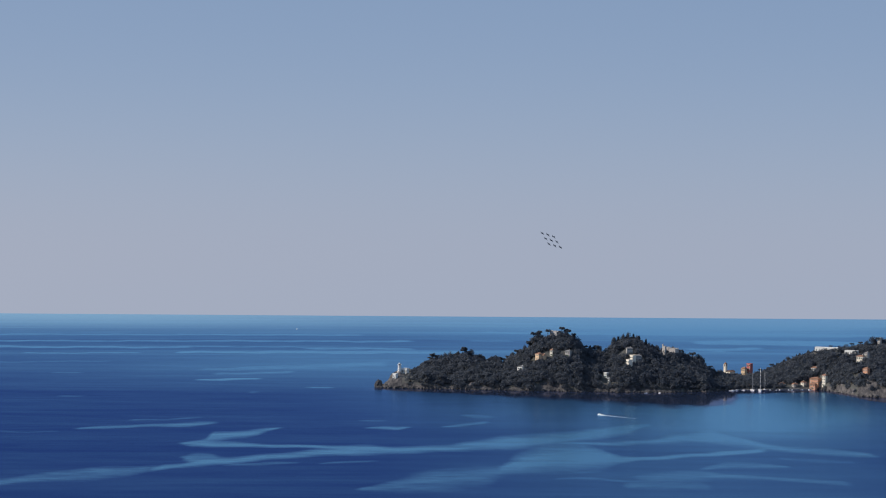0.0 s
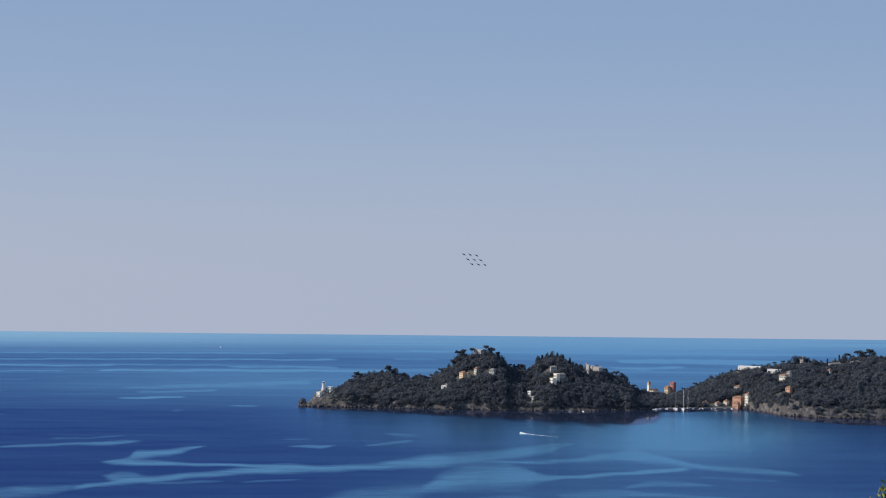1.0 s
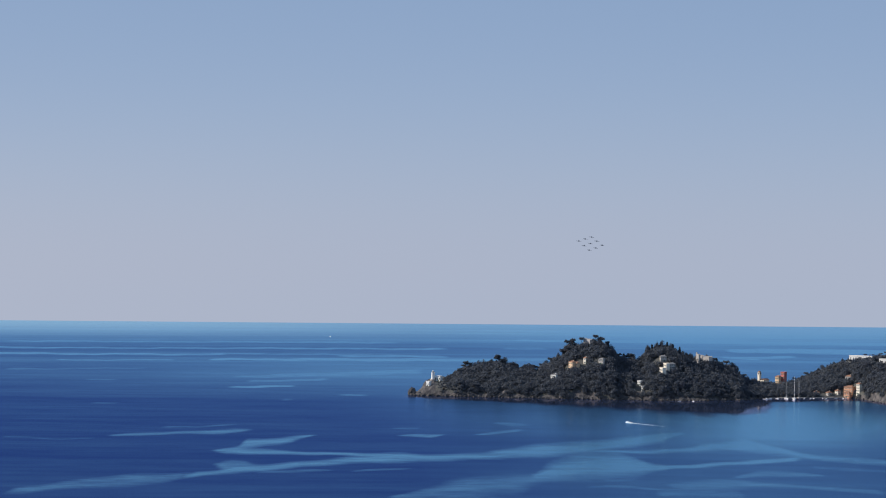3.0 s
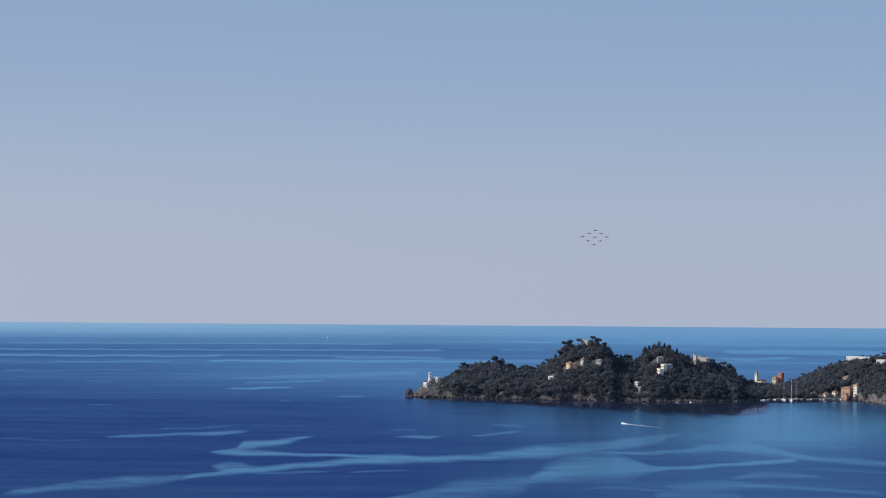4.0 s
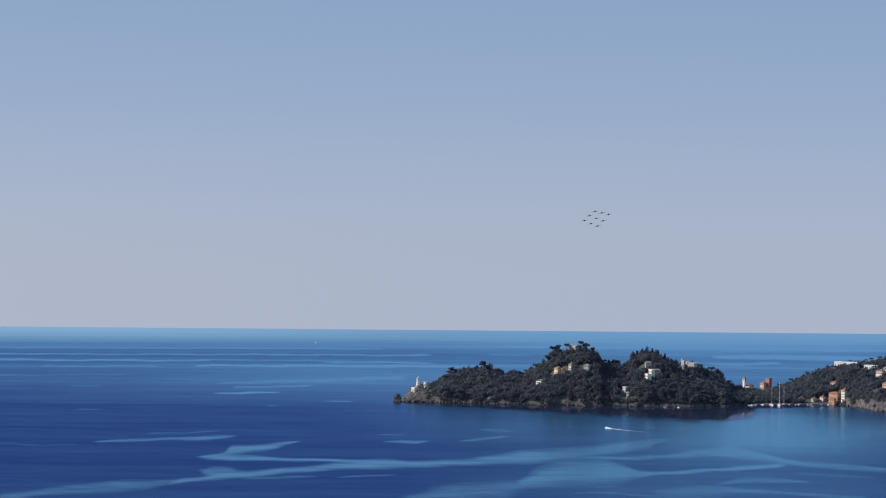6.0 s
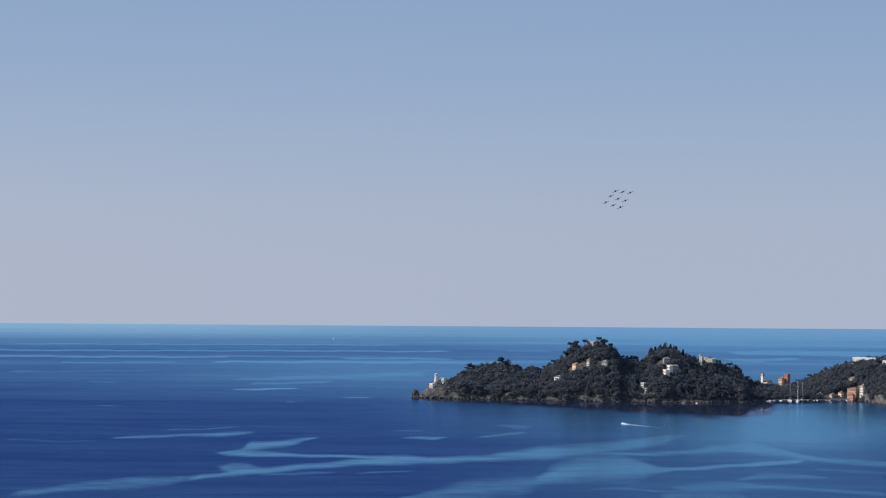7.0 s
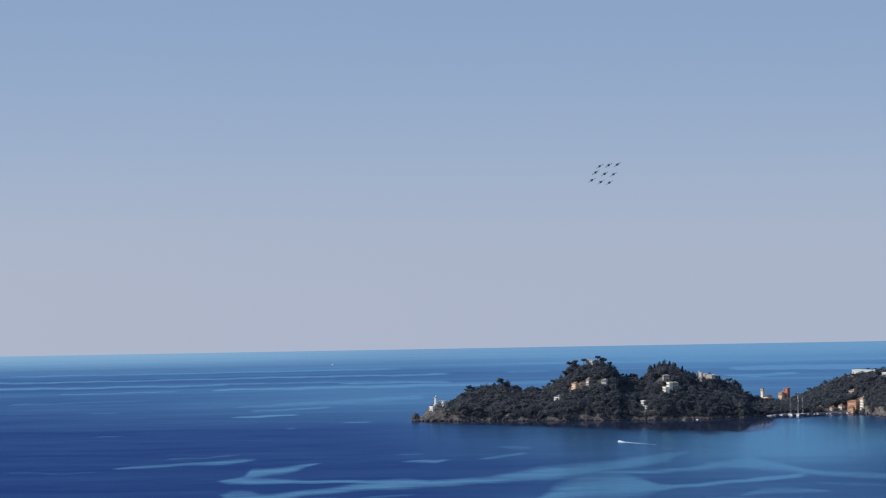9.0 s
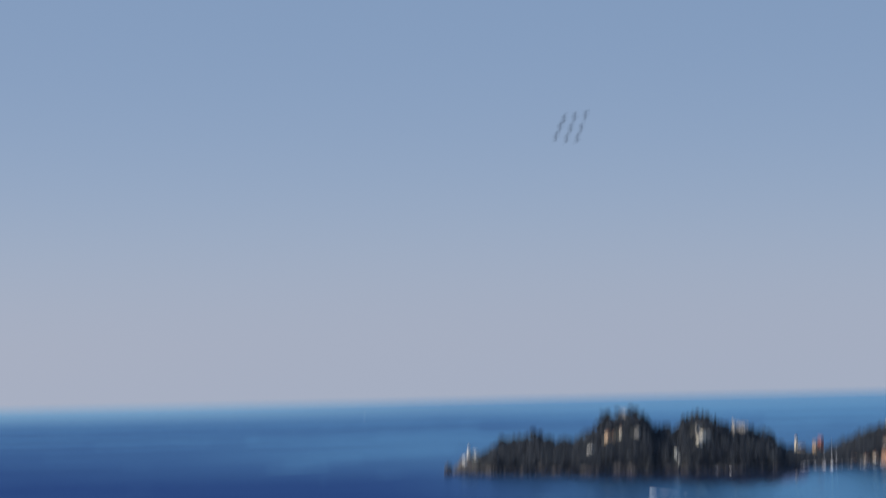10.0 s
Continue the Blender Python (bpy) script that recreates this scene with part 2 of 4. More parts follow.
def loft(rings, cap=True):
    """A skin through rings of equal length."""
    bm = bmesh.new()
    rows = [[bm.verts.new(p) for p in ring] for ring in rings]
    n = len(rows[0])
    for a, b in zip(rows, rows[1:]):
        for i in range(n):
            bm.faces.new((a[i], a[(i + 1) % n], b[(i + 1) % n], b[i]))
    if cap:
        bm.faces.new(rows[0][::-1])
        bm.faces.new(rows[-1])
    bmesh.ops.recalc_face_normals(bm, faces=bm.faces)
    return bm


# ---- terrain ----
SHORE_X = (-46, 13, 152, 290, 362, 397, 510, 532, 545, 588, 657, 950)
SHORE_Y = (3136, 3124, 3099, 3083, 3100, 3131, 3150, 3092, 3040, 3007, 2995, 2950)
BACK_X = (-46, -18, 13, 60, 200, 300, 360, 400, 460, 520, 900)
BACK_Y = (3163, 3198, 3226, 3226, 3203, 3198, 3212, 3250, 3262, 3245, 3225)
# the wooded crest: across, height of the treetops
CREST_WEST = ((-45, 1.0), (-36, 1.5), (-31, 7.0), (-27, 13.5), (-18, 18.6), (-5, 20.0), (6, 22.0), (25, 35.1), (38, 34.5), (54, 40.5), (65, 43.5), (83, 38.8), (93, 34.6), (116, 31.4), (126, 38.9), (141, 47.1), (150, 52.4), (153, 61.8), (160, 65.6), (173, 68.0), (186, 71.1), (196, 69.8), (204, 66.3), (216, 52.0), (233, 48.6), (249, 44.5))
CREST_EAST = ((253, 56.8), (261, 61.9), (272, 65.7), (283, 65.8), (293, 58.7), (310, 50.8), (330, 50.0), (352, 41.9), (370, 34.1), (376, 26.5), (389, 19.9), (401, 14.2), (424, 9.6), (442, 12.5), (455, 17.5), (468, 23.6), (496, 36.5), (524, 47.5), (550, 50.0), (573, 53.5), (601, 59.7), (616, 59.1), (630, 56.5), (645, 60.0), (666, 64.5), (684, 68.7), (708, 67.5), (780, 66), (860, 70), (960, 60))


def crest_top(x):
    pts = CREST_WEST + CREST_EAST
    return float(np.interp(x, [p[0] for p in pts], [p[1] for p in pts]))


def tree_height(x):
    return float(np.interp(x, (-20, 5, 25, 380, 400, 440, 470, 500, 560, 590, 900), (0.5, 4, 8.5, 8.5, 5, 4, 7.0, 4.0, 4.5, 8.5, 9.0)))


def wobble(x, y, s):
    return (math.sin(x / s + 1.7 * math.sin(y / s * 0.8 + 1)) + math.sin(y / s * 1.3 + 1.2 * math.sin(x / s * 0.9 + 4))) * 0.5


def shore_y(x):
    return float(np.interp(x, SHORE_X, SHORE_Y)) + 3.5 * wobble(x, 0, 9.0) + 1.5 * wobble(x, 7, 3.1)


def crest_y(x):
    return float(np.interp(x, BACK_X, BACK_Y))


def cliff_height(x):
    """How high the bare rock stands over the water."""
    base = float(np.interp(x, (-46, -38, -30, -20, 10, 30, 150, 330, 370, 400, 505, 535, 560, 600, 640, 700, 950), (3, 5, 3.5, 8, 7, 4, 3, 2, 1.6, 1.5, 1.5, 4, 8, 5, 6, 4, 4)))
    return base * (1 + 0.35 * wobble(x, 30, 13.0))


def rock_reach(x):
    """How far up the slope the bare rock reaches, as a share of the way to the crest."""
    r = 0.028 + 0.03 * wobble(x, 3, 7.0)
    for c, w, h in ((68, 11, 0.20), (104, 7, 0.10), (162, 10, 0.14), (232, 26, 0.12), (290, 8, 0.09), (530, 14, 0.10), (553, 14, 0.13), (560, 8, 0.40), (576, 6, 0.12), (604, 14, 0.17), (650, 14, 0.11)):
        r = max(r, h * max(0.0, 1 - ((x - c) / w) ** 2) * (1 + 0.45 * wobble(x, 9, 2.6)))
    return r


def ground(x, y):
    """Height of the land; below zero in the sea."""
    ys, yc = shore_y(x), crest_y(x)
    top = max(crest_top(x) - tree_height(x), 1.0)
    cliff = min(cliff_height(x), top * 0.8)
    if y < ys:
        return -3.0
    if y <= yc:
        f = (y - ys) / (yc - ys)
        face = min(1.0, f / 0.09)
        z = cliff * face ** 0.7 + (top - cliff) * (1 - (1 - f) ** 1.35)
        return z + (2.2 * wobble(x, y, 16.0) + 0.8 * wobble(x, y, 5.0)) * min(1, f * 4) * min(1, (1 - f) * 5) * min(1, top / 25)
    g = min(1.0, (y - yc) / 110.0)
    return top * (1 - g ** 1.6) - 3 * g


# ---- end terrain ----
def headland():
    xs = np.concatenate([np.arange(-47, 700, 2.6), np.arange(700, 955, 12.0)])
    fr = np.concatenate([np.linspace(-0.02, 0.12, 15), np.linspace(0.15, 1.0, 30)])
    verts, n_rows = [], len(fr) + 9
    for x in xs:
        ys, yc = shore_y(x), crest_y(x)
        for f in fr:
            y = ys + f * (yc - ys)
            z = ground(x, y)
            jag = (3.4 * noise.noise((x / 6.0, y / 6.0, z / 6.0)) + 2.4 * noise.noise((x / 2.7, y / 2.7, z / 2.0))) * min(1.0, max(0.0, f + 0.01) * 25) * (1.0 if f < 0.2 else 0.5) * (1.7 if x < 0 or 540 < x < 620 else 1.0)
            verts.append((x, y + jag, z + jag * 0.8 if f > 0.0 else z))
        for k in range(1, 10):
            y = yc + k * 12.5
            verts.append((x, y, ground(x, y)))
    faces = [(i * n_rows + j, (i + 1) * n_rows + j, (i + 1) * n_rows + j + 1, i * n_rows + j + 1) for i in range(len(xs) - 1) for j in range(n_rows - 1)]
    me = array_mesh("headland", verts, faces, SOIL, True)
    me.materials.append(ROCK)
    rows = n_rows - 1
    for p in me.polygons:
        j, i = p.index % rows, p.index // rows
        x = xs[i]
        if x < -14 or (j < len(fr) and fr[j] <= rock_reach(x)):
            p.material_index = 1
            p.use_smooth = False
    return tagged(new("headland_ground", me), "wooded rocky headland rising from the sea", "headland", kind="structure")


headland()

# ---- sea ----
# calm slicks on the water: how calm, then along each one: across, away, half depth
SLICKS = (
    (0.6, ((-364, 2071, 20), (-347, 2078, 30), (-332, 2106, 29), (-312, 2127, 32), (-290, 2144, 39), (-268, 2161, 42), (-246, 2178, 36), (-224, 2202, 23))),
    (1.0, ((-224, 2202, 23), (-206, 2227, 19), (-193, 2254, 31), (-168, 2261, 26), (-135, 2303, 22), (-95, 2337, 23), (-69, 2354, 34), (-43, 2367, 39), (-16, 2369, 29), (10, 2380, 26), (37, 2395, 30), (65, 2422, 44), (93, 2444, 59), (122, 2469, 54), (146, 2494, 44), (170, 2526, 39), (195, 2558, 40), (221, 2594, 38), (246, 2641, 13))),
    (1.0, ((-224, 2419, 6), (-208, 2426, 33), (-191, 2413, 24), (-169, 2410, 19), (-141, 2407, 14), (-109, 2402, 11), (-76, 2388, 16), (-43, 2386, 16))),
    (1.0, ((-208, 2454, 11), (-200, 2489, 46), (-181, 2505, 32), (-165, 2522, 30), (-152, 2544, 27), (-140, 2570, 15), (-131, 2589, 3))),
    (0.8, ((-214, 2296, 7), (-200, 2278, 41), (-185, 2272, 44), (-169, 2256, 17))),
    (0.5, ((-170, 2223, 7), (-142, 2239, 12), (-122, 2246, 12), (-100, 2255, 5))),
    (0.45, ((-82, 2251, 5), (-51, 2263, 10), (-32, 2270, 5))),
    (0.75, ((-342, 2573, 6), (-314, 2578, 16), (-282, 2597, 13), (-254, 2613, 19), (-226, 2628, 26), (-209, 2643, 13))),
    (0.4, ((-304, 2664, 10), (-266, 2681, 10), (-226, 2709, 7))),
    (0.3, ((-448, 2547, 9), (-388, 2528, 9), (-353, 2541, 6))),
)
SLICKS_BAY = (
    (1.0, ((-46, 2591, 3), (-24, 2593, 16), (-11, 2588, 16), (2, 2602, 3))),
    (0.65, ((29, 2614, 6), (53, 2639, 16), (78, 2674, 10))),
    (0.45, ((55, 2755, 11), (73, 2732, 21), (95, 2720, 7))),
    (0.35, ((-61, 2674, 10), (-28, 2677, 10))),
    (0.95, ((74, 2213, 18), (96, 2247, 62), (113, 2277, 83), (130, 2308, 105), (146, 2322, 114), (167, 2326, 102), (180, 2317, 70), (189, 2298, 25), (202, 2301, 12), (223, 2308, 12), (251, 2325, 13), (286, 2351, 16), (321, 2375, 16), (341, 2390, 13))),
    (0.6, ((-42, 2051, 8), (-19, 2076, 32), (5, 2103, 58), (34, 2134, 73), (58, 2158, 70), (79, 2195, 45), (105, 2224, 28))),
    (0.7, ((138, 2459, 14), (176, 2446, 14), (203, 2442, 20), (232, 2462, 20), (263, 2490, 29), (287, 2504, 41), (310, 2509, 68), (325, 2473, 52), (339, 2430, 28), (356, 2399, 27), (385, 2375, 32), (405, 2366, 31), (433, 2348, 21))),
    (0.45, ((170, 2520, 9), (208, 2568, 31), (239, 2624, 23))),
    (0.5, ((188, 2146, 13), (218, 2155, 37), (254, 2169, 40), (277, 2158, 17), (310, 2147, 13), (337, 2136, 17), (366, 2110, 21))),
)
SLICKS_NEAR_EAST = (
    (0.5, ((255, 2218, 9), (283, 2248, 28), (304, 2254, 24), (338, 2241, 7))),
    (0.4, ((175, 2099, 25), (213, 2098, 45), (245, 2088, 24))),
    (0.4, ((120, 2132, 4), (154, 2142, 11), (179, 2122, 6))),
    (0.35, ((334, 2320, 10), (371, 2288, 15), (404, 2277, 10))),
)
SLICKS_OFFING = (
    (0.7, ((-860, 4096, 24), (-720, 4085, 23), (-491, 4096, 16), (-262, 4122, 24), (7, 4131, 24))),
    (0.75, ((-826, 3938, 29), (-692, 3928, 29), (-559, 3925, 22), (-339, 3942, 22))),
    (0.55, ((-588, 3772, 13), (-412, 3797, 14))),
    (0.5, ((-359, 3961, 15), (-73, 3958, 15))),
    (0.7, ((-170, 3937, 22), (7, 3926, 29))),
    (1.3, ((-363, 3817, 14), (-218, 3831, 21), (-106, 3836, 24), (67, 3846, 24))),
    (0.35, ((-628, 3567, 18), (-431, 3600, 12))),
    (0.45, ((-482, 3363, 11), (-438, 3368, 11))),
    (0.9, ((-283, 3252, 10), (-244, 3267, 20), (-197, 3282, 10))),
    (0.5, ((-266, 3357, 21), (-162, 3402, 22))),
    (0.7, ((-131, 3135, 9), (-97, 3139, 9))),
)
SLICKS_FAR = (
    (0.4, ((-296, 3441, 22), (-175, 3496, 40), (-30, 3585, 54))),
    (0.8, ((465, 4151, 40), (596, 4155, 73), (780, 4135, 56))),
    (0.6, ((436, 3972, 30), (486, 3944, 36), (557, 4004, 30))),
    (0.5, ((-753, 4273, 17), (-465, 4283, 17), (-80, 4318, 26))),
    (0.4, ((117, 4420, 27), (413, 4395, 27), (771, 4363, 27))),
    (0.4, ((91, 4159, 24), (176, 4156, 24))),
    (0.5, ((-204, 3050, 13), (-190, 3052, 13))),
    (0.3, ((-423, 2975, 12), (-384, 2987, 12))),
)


def fade(v, lo, hi):
    """0 below lo, 1 above hi, smooth between."""
    f = np.clip((v - lo) / (hi - lo), 0, 1)
    return f * f * (3 - 2 * f)


def sea_sheet():
    ax = np.concatenate([(-30000, -9000, -3000, -1500), np.arange(-1000, 1001, 5.0), (1500, 3000, 9000, 30000)])
    ay = [1900.0]
    while ay[-1] < 5100:
        ay.append(ay[-1] + 4.0 * (ay[-1] / 2000) ** 2)
    ay = np.concatenate([(-20000, -5000, 0, 1000, 1600), ay, (6500, 9000, 15000, 40000)])
    gx, gy = np.meshgrid(ax, ay)
    slick = np.zeros_like(gx)
    reach, far = gy / 2400, fade(gy, 2900, 3400)
    warp_x = gx + 4 * np.sin(gy / 31.0 + np.sin(gx / 37.0))
    warp_y = gy + reach * (4.0 * np.sin(gx / 23.0 + 1.3 * np.sin(gy / 61.0)) + 2.6 * np.sin(gx / 9.0 + gy / 33.0))
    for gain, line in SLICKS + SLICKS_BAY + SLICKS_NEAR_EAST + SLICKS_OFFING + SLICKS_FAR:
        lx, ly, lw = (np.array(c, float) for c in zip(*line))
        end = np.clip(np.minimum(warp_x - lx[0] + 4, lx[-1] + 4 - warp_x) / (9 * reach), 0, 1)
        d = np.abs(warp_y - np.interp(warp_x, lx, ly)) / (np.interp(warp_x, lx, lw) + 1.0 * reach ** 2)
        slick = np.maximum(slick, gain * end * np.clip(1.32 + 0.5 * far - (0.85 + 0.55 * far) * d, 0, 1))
    # sky brightness painted into the water's colour: in the bay, towards the open offing, and the pale haze strip under
    # the horizon
    painted_sheen = 0.25 * fade(gx / gy, -0.03, 0.10) * (1 - 0.5 * fade(gx / gy, 0.15, 0.21)) + 0.26 * fade(gx / gy, -0.06, 0.06) * (1 - fade(gx / gy, 0.15, 0.2)) * fade(gy, 2450, 2800) * (1 - fade(gy, 3200, 3400))
    painted_sheen += 0.70 * np.exp(-((gx - 405) / 115) ** 2 - ((gy - 2790) / 170) ** 2) + 0.30 * np.exp(-((gx - 330) / 120) ** 2 - ((gy - 2560) / 130) ** 2)
    painted_sheen += 0.34 * np.exp(-((gx + 70) / 330) ** 2 - ((gy - 3560) / 400) ** 2) + 0.22 * fade(gy, 2900, 3700)
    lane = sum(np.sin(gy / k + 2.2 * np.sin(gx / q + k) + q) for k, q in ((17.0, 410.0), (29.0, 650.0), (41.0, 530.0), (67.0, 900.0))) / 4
    painted_sheen += 0.30 * fade(gy, 3300, 3900) * np.clip(lane, 0, 0.6) + 0.36 * fade(gy, 4000, 4700)
    painted_haze = fade(gy, 4250, 5000) * (0.42 + 0.58 * fade(-gx / gy, -0.08, 0.14))
    verts = np.stack([gx, gy, np.zeros_like(gx)], -1).reshape(-1, 3)
    nx, ny = len(ax), len(ay)
    i, j = np.meshgrid(np.arange(nx - 1), np.arange(ny - 1))
    a = (j * nx + i).ravel()
    me = array_mesh("sea", verts.tolist(), np.stack([a, a + 1, a + nx + 1, a + nx], -1).tolist(), SEA)
    # smooth water close under the land, greyed in colour for the headland's reflection
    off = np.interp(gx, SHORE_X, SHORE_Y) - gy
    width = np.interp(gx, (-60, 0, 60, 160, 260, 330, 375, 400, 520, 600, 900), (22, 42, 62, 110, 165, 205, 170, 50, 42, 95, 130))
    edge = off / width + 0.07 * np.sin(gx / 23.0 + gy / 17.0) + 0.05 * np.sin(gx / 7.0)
    sheltered_reflection = (1 - fade(edge, 0.75, 1.25)) * (off > -30) * fade(gx, -58, -38) * (off > np.where(gx < 0, 0, -30))
    painted_sheen *= 1 - sheltered_reflection
    for name, field in (("slick", slick), ("painted_sheen", np.clip(painted_sheen, 0, 1)), ("painted_haze", painted_haze), ("sheltered_reflection", sheltered_reflection)):
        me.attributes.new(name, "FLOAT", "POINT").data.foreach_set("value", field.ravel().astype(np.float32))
    return tagged(new("sea_water", me), "deep blue open sea with pale calm slicks", "sea", kind="structure")


sea_sheet()


def near_hillside():
    """The slope that the viewer stands on, down to the shore."""
    xs, ys = np.arange(-900, 901, 30.0), np.concatenate([np.arange(-600, -20, 40.0), np.arange(-20, 40, 4.0), np.arange(40, 1181, 30.0)])
    verts = []
    for y in ys:
        for x in xs:
            z = 239.3 - 0.245 * y if y > 0 else 239.3 - 0.18 * y
            away = max(0.0, math.hypot(x, y) - 20) / 60
            verts.append((x, y, max(z - 0.00006 * x * x + min(1, away) * (4 * wobble(x, y, 60.0) - 5), -4) if y > 0 else z + min(1, away) * 4 * wobble(x, y, 60.0)))
    n = len(xs)
    faces = [(r * n + c, r * n + c + 1, (r + 1) * n + c + 1, (r + 1) * n + c) for r in range(len(ys) - 1) for c in range(n - 1)]
    return tagged(new("hillside_ground", array_mesh("hillside", verts, faces, SOIL, True)), "dry scrubby hillside falling to the sea", "hillside", kind="structure")


near_hillside()


# ---- trees ----
def leaf_cloud(rng, blobs, per_blob, size, flat=1.0):
    """Small crossed leaf clumps on the skins of overlapping lobes: corners (n, 4, 3)."""
    out = []
    for cx, cy, cz, r in blobs:
        d = rng.normal(size=(per_blob, 3))
        d /= np.linalg.norm(d, axis=1)[:, None]
        keep = d[:, 2] > -0.55
        d = d[keep]
        c = np.array((cx, cy, cz)) + d * np.array((1, 1, flat)) * r * rng.uniform(0.72, 1.12, (len(d), 1))
        nrm = d + rng.normal(scale=0.65, size=d.shape)
        nrm /= np.linalg.norm(nrm, axis=1)[:, None]
        up = rng.normal(size=d.shape)
        s = np.cross(nrm, up)
        s /= np.linalg.norm(s, axis=1)[:, None]
        q = np.cross(nrm, s)
        a, b = size * rng.uniform(0.5, 1.2, (len(d), 1)), size * rng.uniform(0.4, 0.9, (len(d), 1))
        out.append(np.stack([c - s * a - q * b, c + s * a - q * b * 0.6, c + s * a * 0.7 + q * b, c - s * a * 0.8 + q * b * 0.9], 1))
    return np.concatenate(out)


def lobes(rng, kind, h, r):
    """Lobes of a crown on a tree h high with a crown radius r."""
    if kind == "pine":
        n = 11
        return [(r * 0.75 * math.cos(a) * q, r * 0.75 * math.sin(a) * q, h - r * 0.30 + rng.uniform(-0.3, 0.25) * r * 0.5, r * rng.uniform(0.26, 0.40))
                for a, q in zip(np.linspace(0, 11.5, n), np.sqrt(np.linspace(0.02, 1, n)))]
    if kind == "cypress":
        return [(rng.normal() * 0.08 * r, rng.normal() * 0.08 * r, h * f, r * (0.95 - 0.75 * f) + 0.25) for f in np.linspace(0.14, 0.95, 9)]
    out = []
    for _ in range(7):
        a, q, f = rng.uniform(0, 6.28), math.sqrt(rng.uniform(0, 1)), rng.uniform(0.30, 0.80)
        out.append((r * 0.62 * q * math.cos(a), r * 0.62 * q * math.sin(a), h * f * (1 - 0.25 * q * q), r * rng.uniform(0.50, 0.74)))
    return out + [(0, 0, h * 0.78, r * 0.55)]


def tree_model(seed, kind, h, r, label):
    rng = np.random.default_rng(seed)
    blobs = lobes(rng, kind, h, r)
    root = empty("tree", pose(0, 0, 0), label, "tree")
    q = leaf_cloud(rng, blobs, 90, 0.50, 0.7 if kind == "pine" else 1.0)
    me = array_mesh("crown", q.reshape(-1, 3).tolist(), np.arange(len(q) * 4).reshape(-1, 4).tolist(), HAZED_PINE if kind != "oak" else HAZED_LEAF)
    crown = new("crown", me)
    crown.parent = root
    bm = bmesh.new()
    lean = rng.uniform(-0.5, 0.5, 2)
    stem = h * (0.86 if kind == "pine" else 0.7)

    def limb(a, b, r0, r1):
        a, b = Vector(a), Vector(b)
        m = Matrix.Translation(a) @ (b - a).to_track_quat("Z", "Y").to_matrix().to_4x4() @ Matrix.Translation((0, 0, (b - a).length / 2))
        bmesh.ops.create_cone(bm, cap_ends=True, segments=6, radius1=r0, radius2=r1, depth=(b - a).length, matrix=m)

    mid = (lean[0] * 0.6, lean[1] * 0.6, stem * 0.55)
    limb((0, 0, -1.0), mid, 0.035 * h, 0.024 * h)
    limb(mid, (lean[0], lean[1], stem), 0.024 * h, 0.010 * h)
    for cx, cy, cz, _ in blobs[2::3]:
        limb(mid, (cx, cy, cz), 0.014 * h, 0.005 * h)
    part("trunk", bm, BARK, root)
    return root


PINE_LABEL = "dark umbrella pine with a flat spreading crown"
OAK_LABEL = "dark green evergreen oak on the wooded slope"
CYPRESS_LABEL = "slim dark cypress among the woods"
MODELS = {"pine": [tree_model(s, "pine", 11.0, 5.4, PINE_LABEL) for s in (1, 2, 3, 4)],
          "oak": [tree_model(s, "oak", 8.5, 4.4, OAK_LABEL) for s in (11, 12, 13, 14, 15)],
          "cypress": [tree_model(s, "cypress", 10.0, 1.5, CYPRESS_LABEL) for s in (21, 22)]}
for kind in MODELS:
    for k, model in enumerate(MODELS[kind]):
        tagged(model, group="trees of the headland")
USED = set()


def plant(kind, x, y, height, rng, sink=0.3, wide=1.0):
    models = MODELS[kind]
    k = int(rng.integers(len(models)))
    model = models[k]
    m = pose(x, y, ground(x, y) - sink, 0, 0, rng.uniform(0, 360))
    s = height / {"pine": 11.0, "oak": 8.5, "cypress": 10.0}[kind]
    if model.name in USED:
        ob = copy_thing(model, m)
    else:
        USED.add(model.name)
        ob = model
        ob.matrix_basis = m
    ob.scale = (s * wide * rng.uniform(0.9, 1.15), s * wide * rng.uniform(0.9, 1.15), s)
    return ob


# buildings: across, away, clear half width
CLEAR = [(-16.8, 3180, 3.5), (-9.5, 3180, 5.5), (181, 3204, 6.5), (158.6, 3157, 5), (164.5, 3155, 3.5), (175.1, 3159, 2.4), (195.2, 3152, 4), (135.8, 3151.5, 4.4), (270.1, 3129.5, 4), (275.6, 3141, 4), (283, 3146, 5.5), (273.1, 3162.5, 4.8), (318.8, 3180, 3), (330, 3190.5, 8), (240.6, 3120.5, 3.4), (243.4, 3106.5, 2.2), (409, 3250.5, 7), (437.7, 3256.6, 4), (430.2, 3255.1, 4), (508, 3158, 8), (517.3, 3144, 4), (503.5, 3148.5, 4.5), (466.2, 3160.5, 3.6), (481.1, 3154.5, 3.6), (492.4, 3156.5, 3), (535, 3233, 15), (558.4, 3189, 8.5), (563, 3148, 6), (570.5, 3149, 3.5), (560.3, 3094, 5.5), (511.2, 3186, 4.5), (645.3, 3222.5, 11), (625.6, 3171, 3.4), (602.8, 3236, 2.4), (666.7, 3203.5, 7.8)]


def open_spot(x, y, r):
    if x < -12 or (y - shore_y(x)) / (crest_y(x) - shore_y(x)) < 0.9 * rock_reach(x) and wobble(x, y, 4.0) < 0.35:
        return False
    for cx, cy, cw in CLEAR:
        if abs(x - cx) < cw + r * 0.55 and cy - 8 < y < cy + 8:
            return False
        if -cw - r * 0.55 - 8 < x - cx < 0 and cy - 5 < y < cy + 9:
            return False
    return True


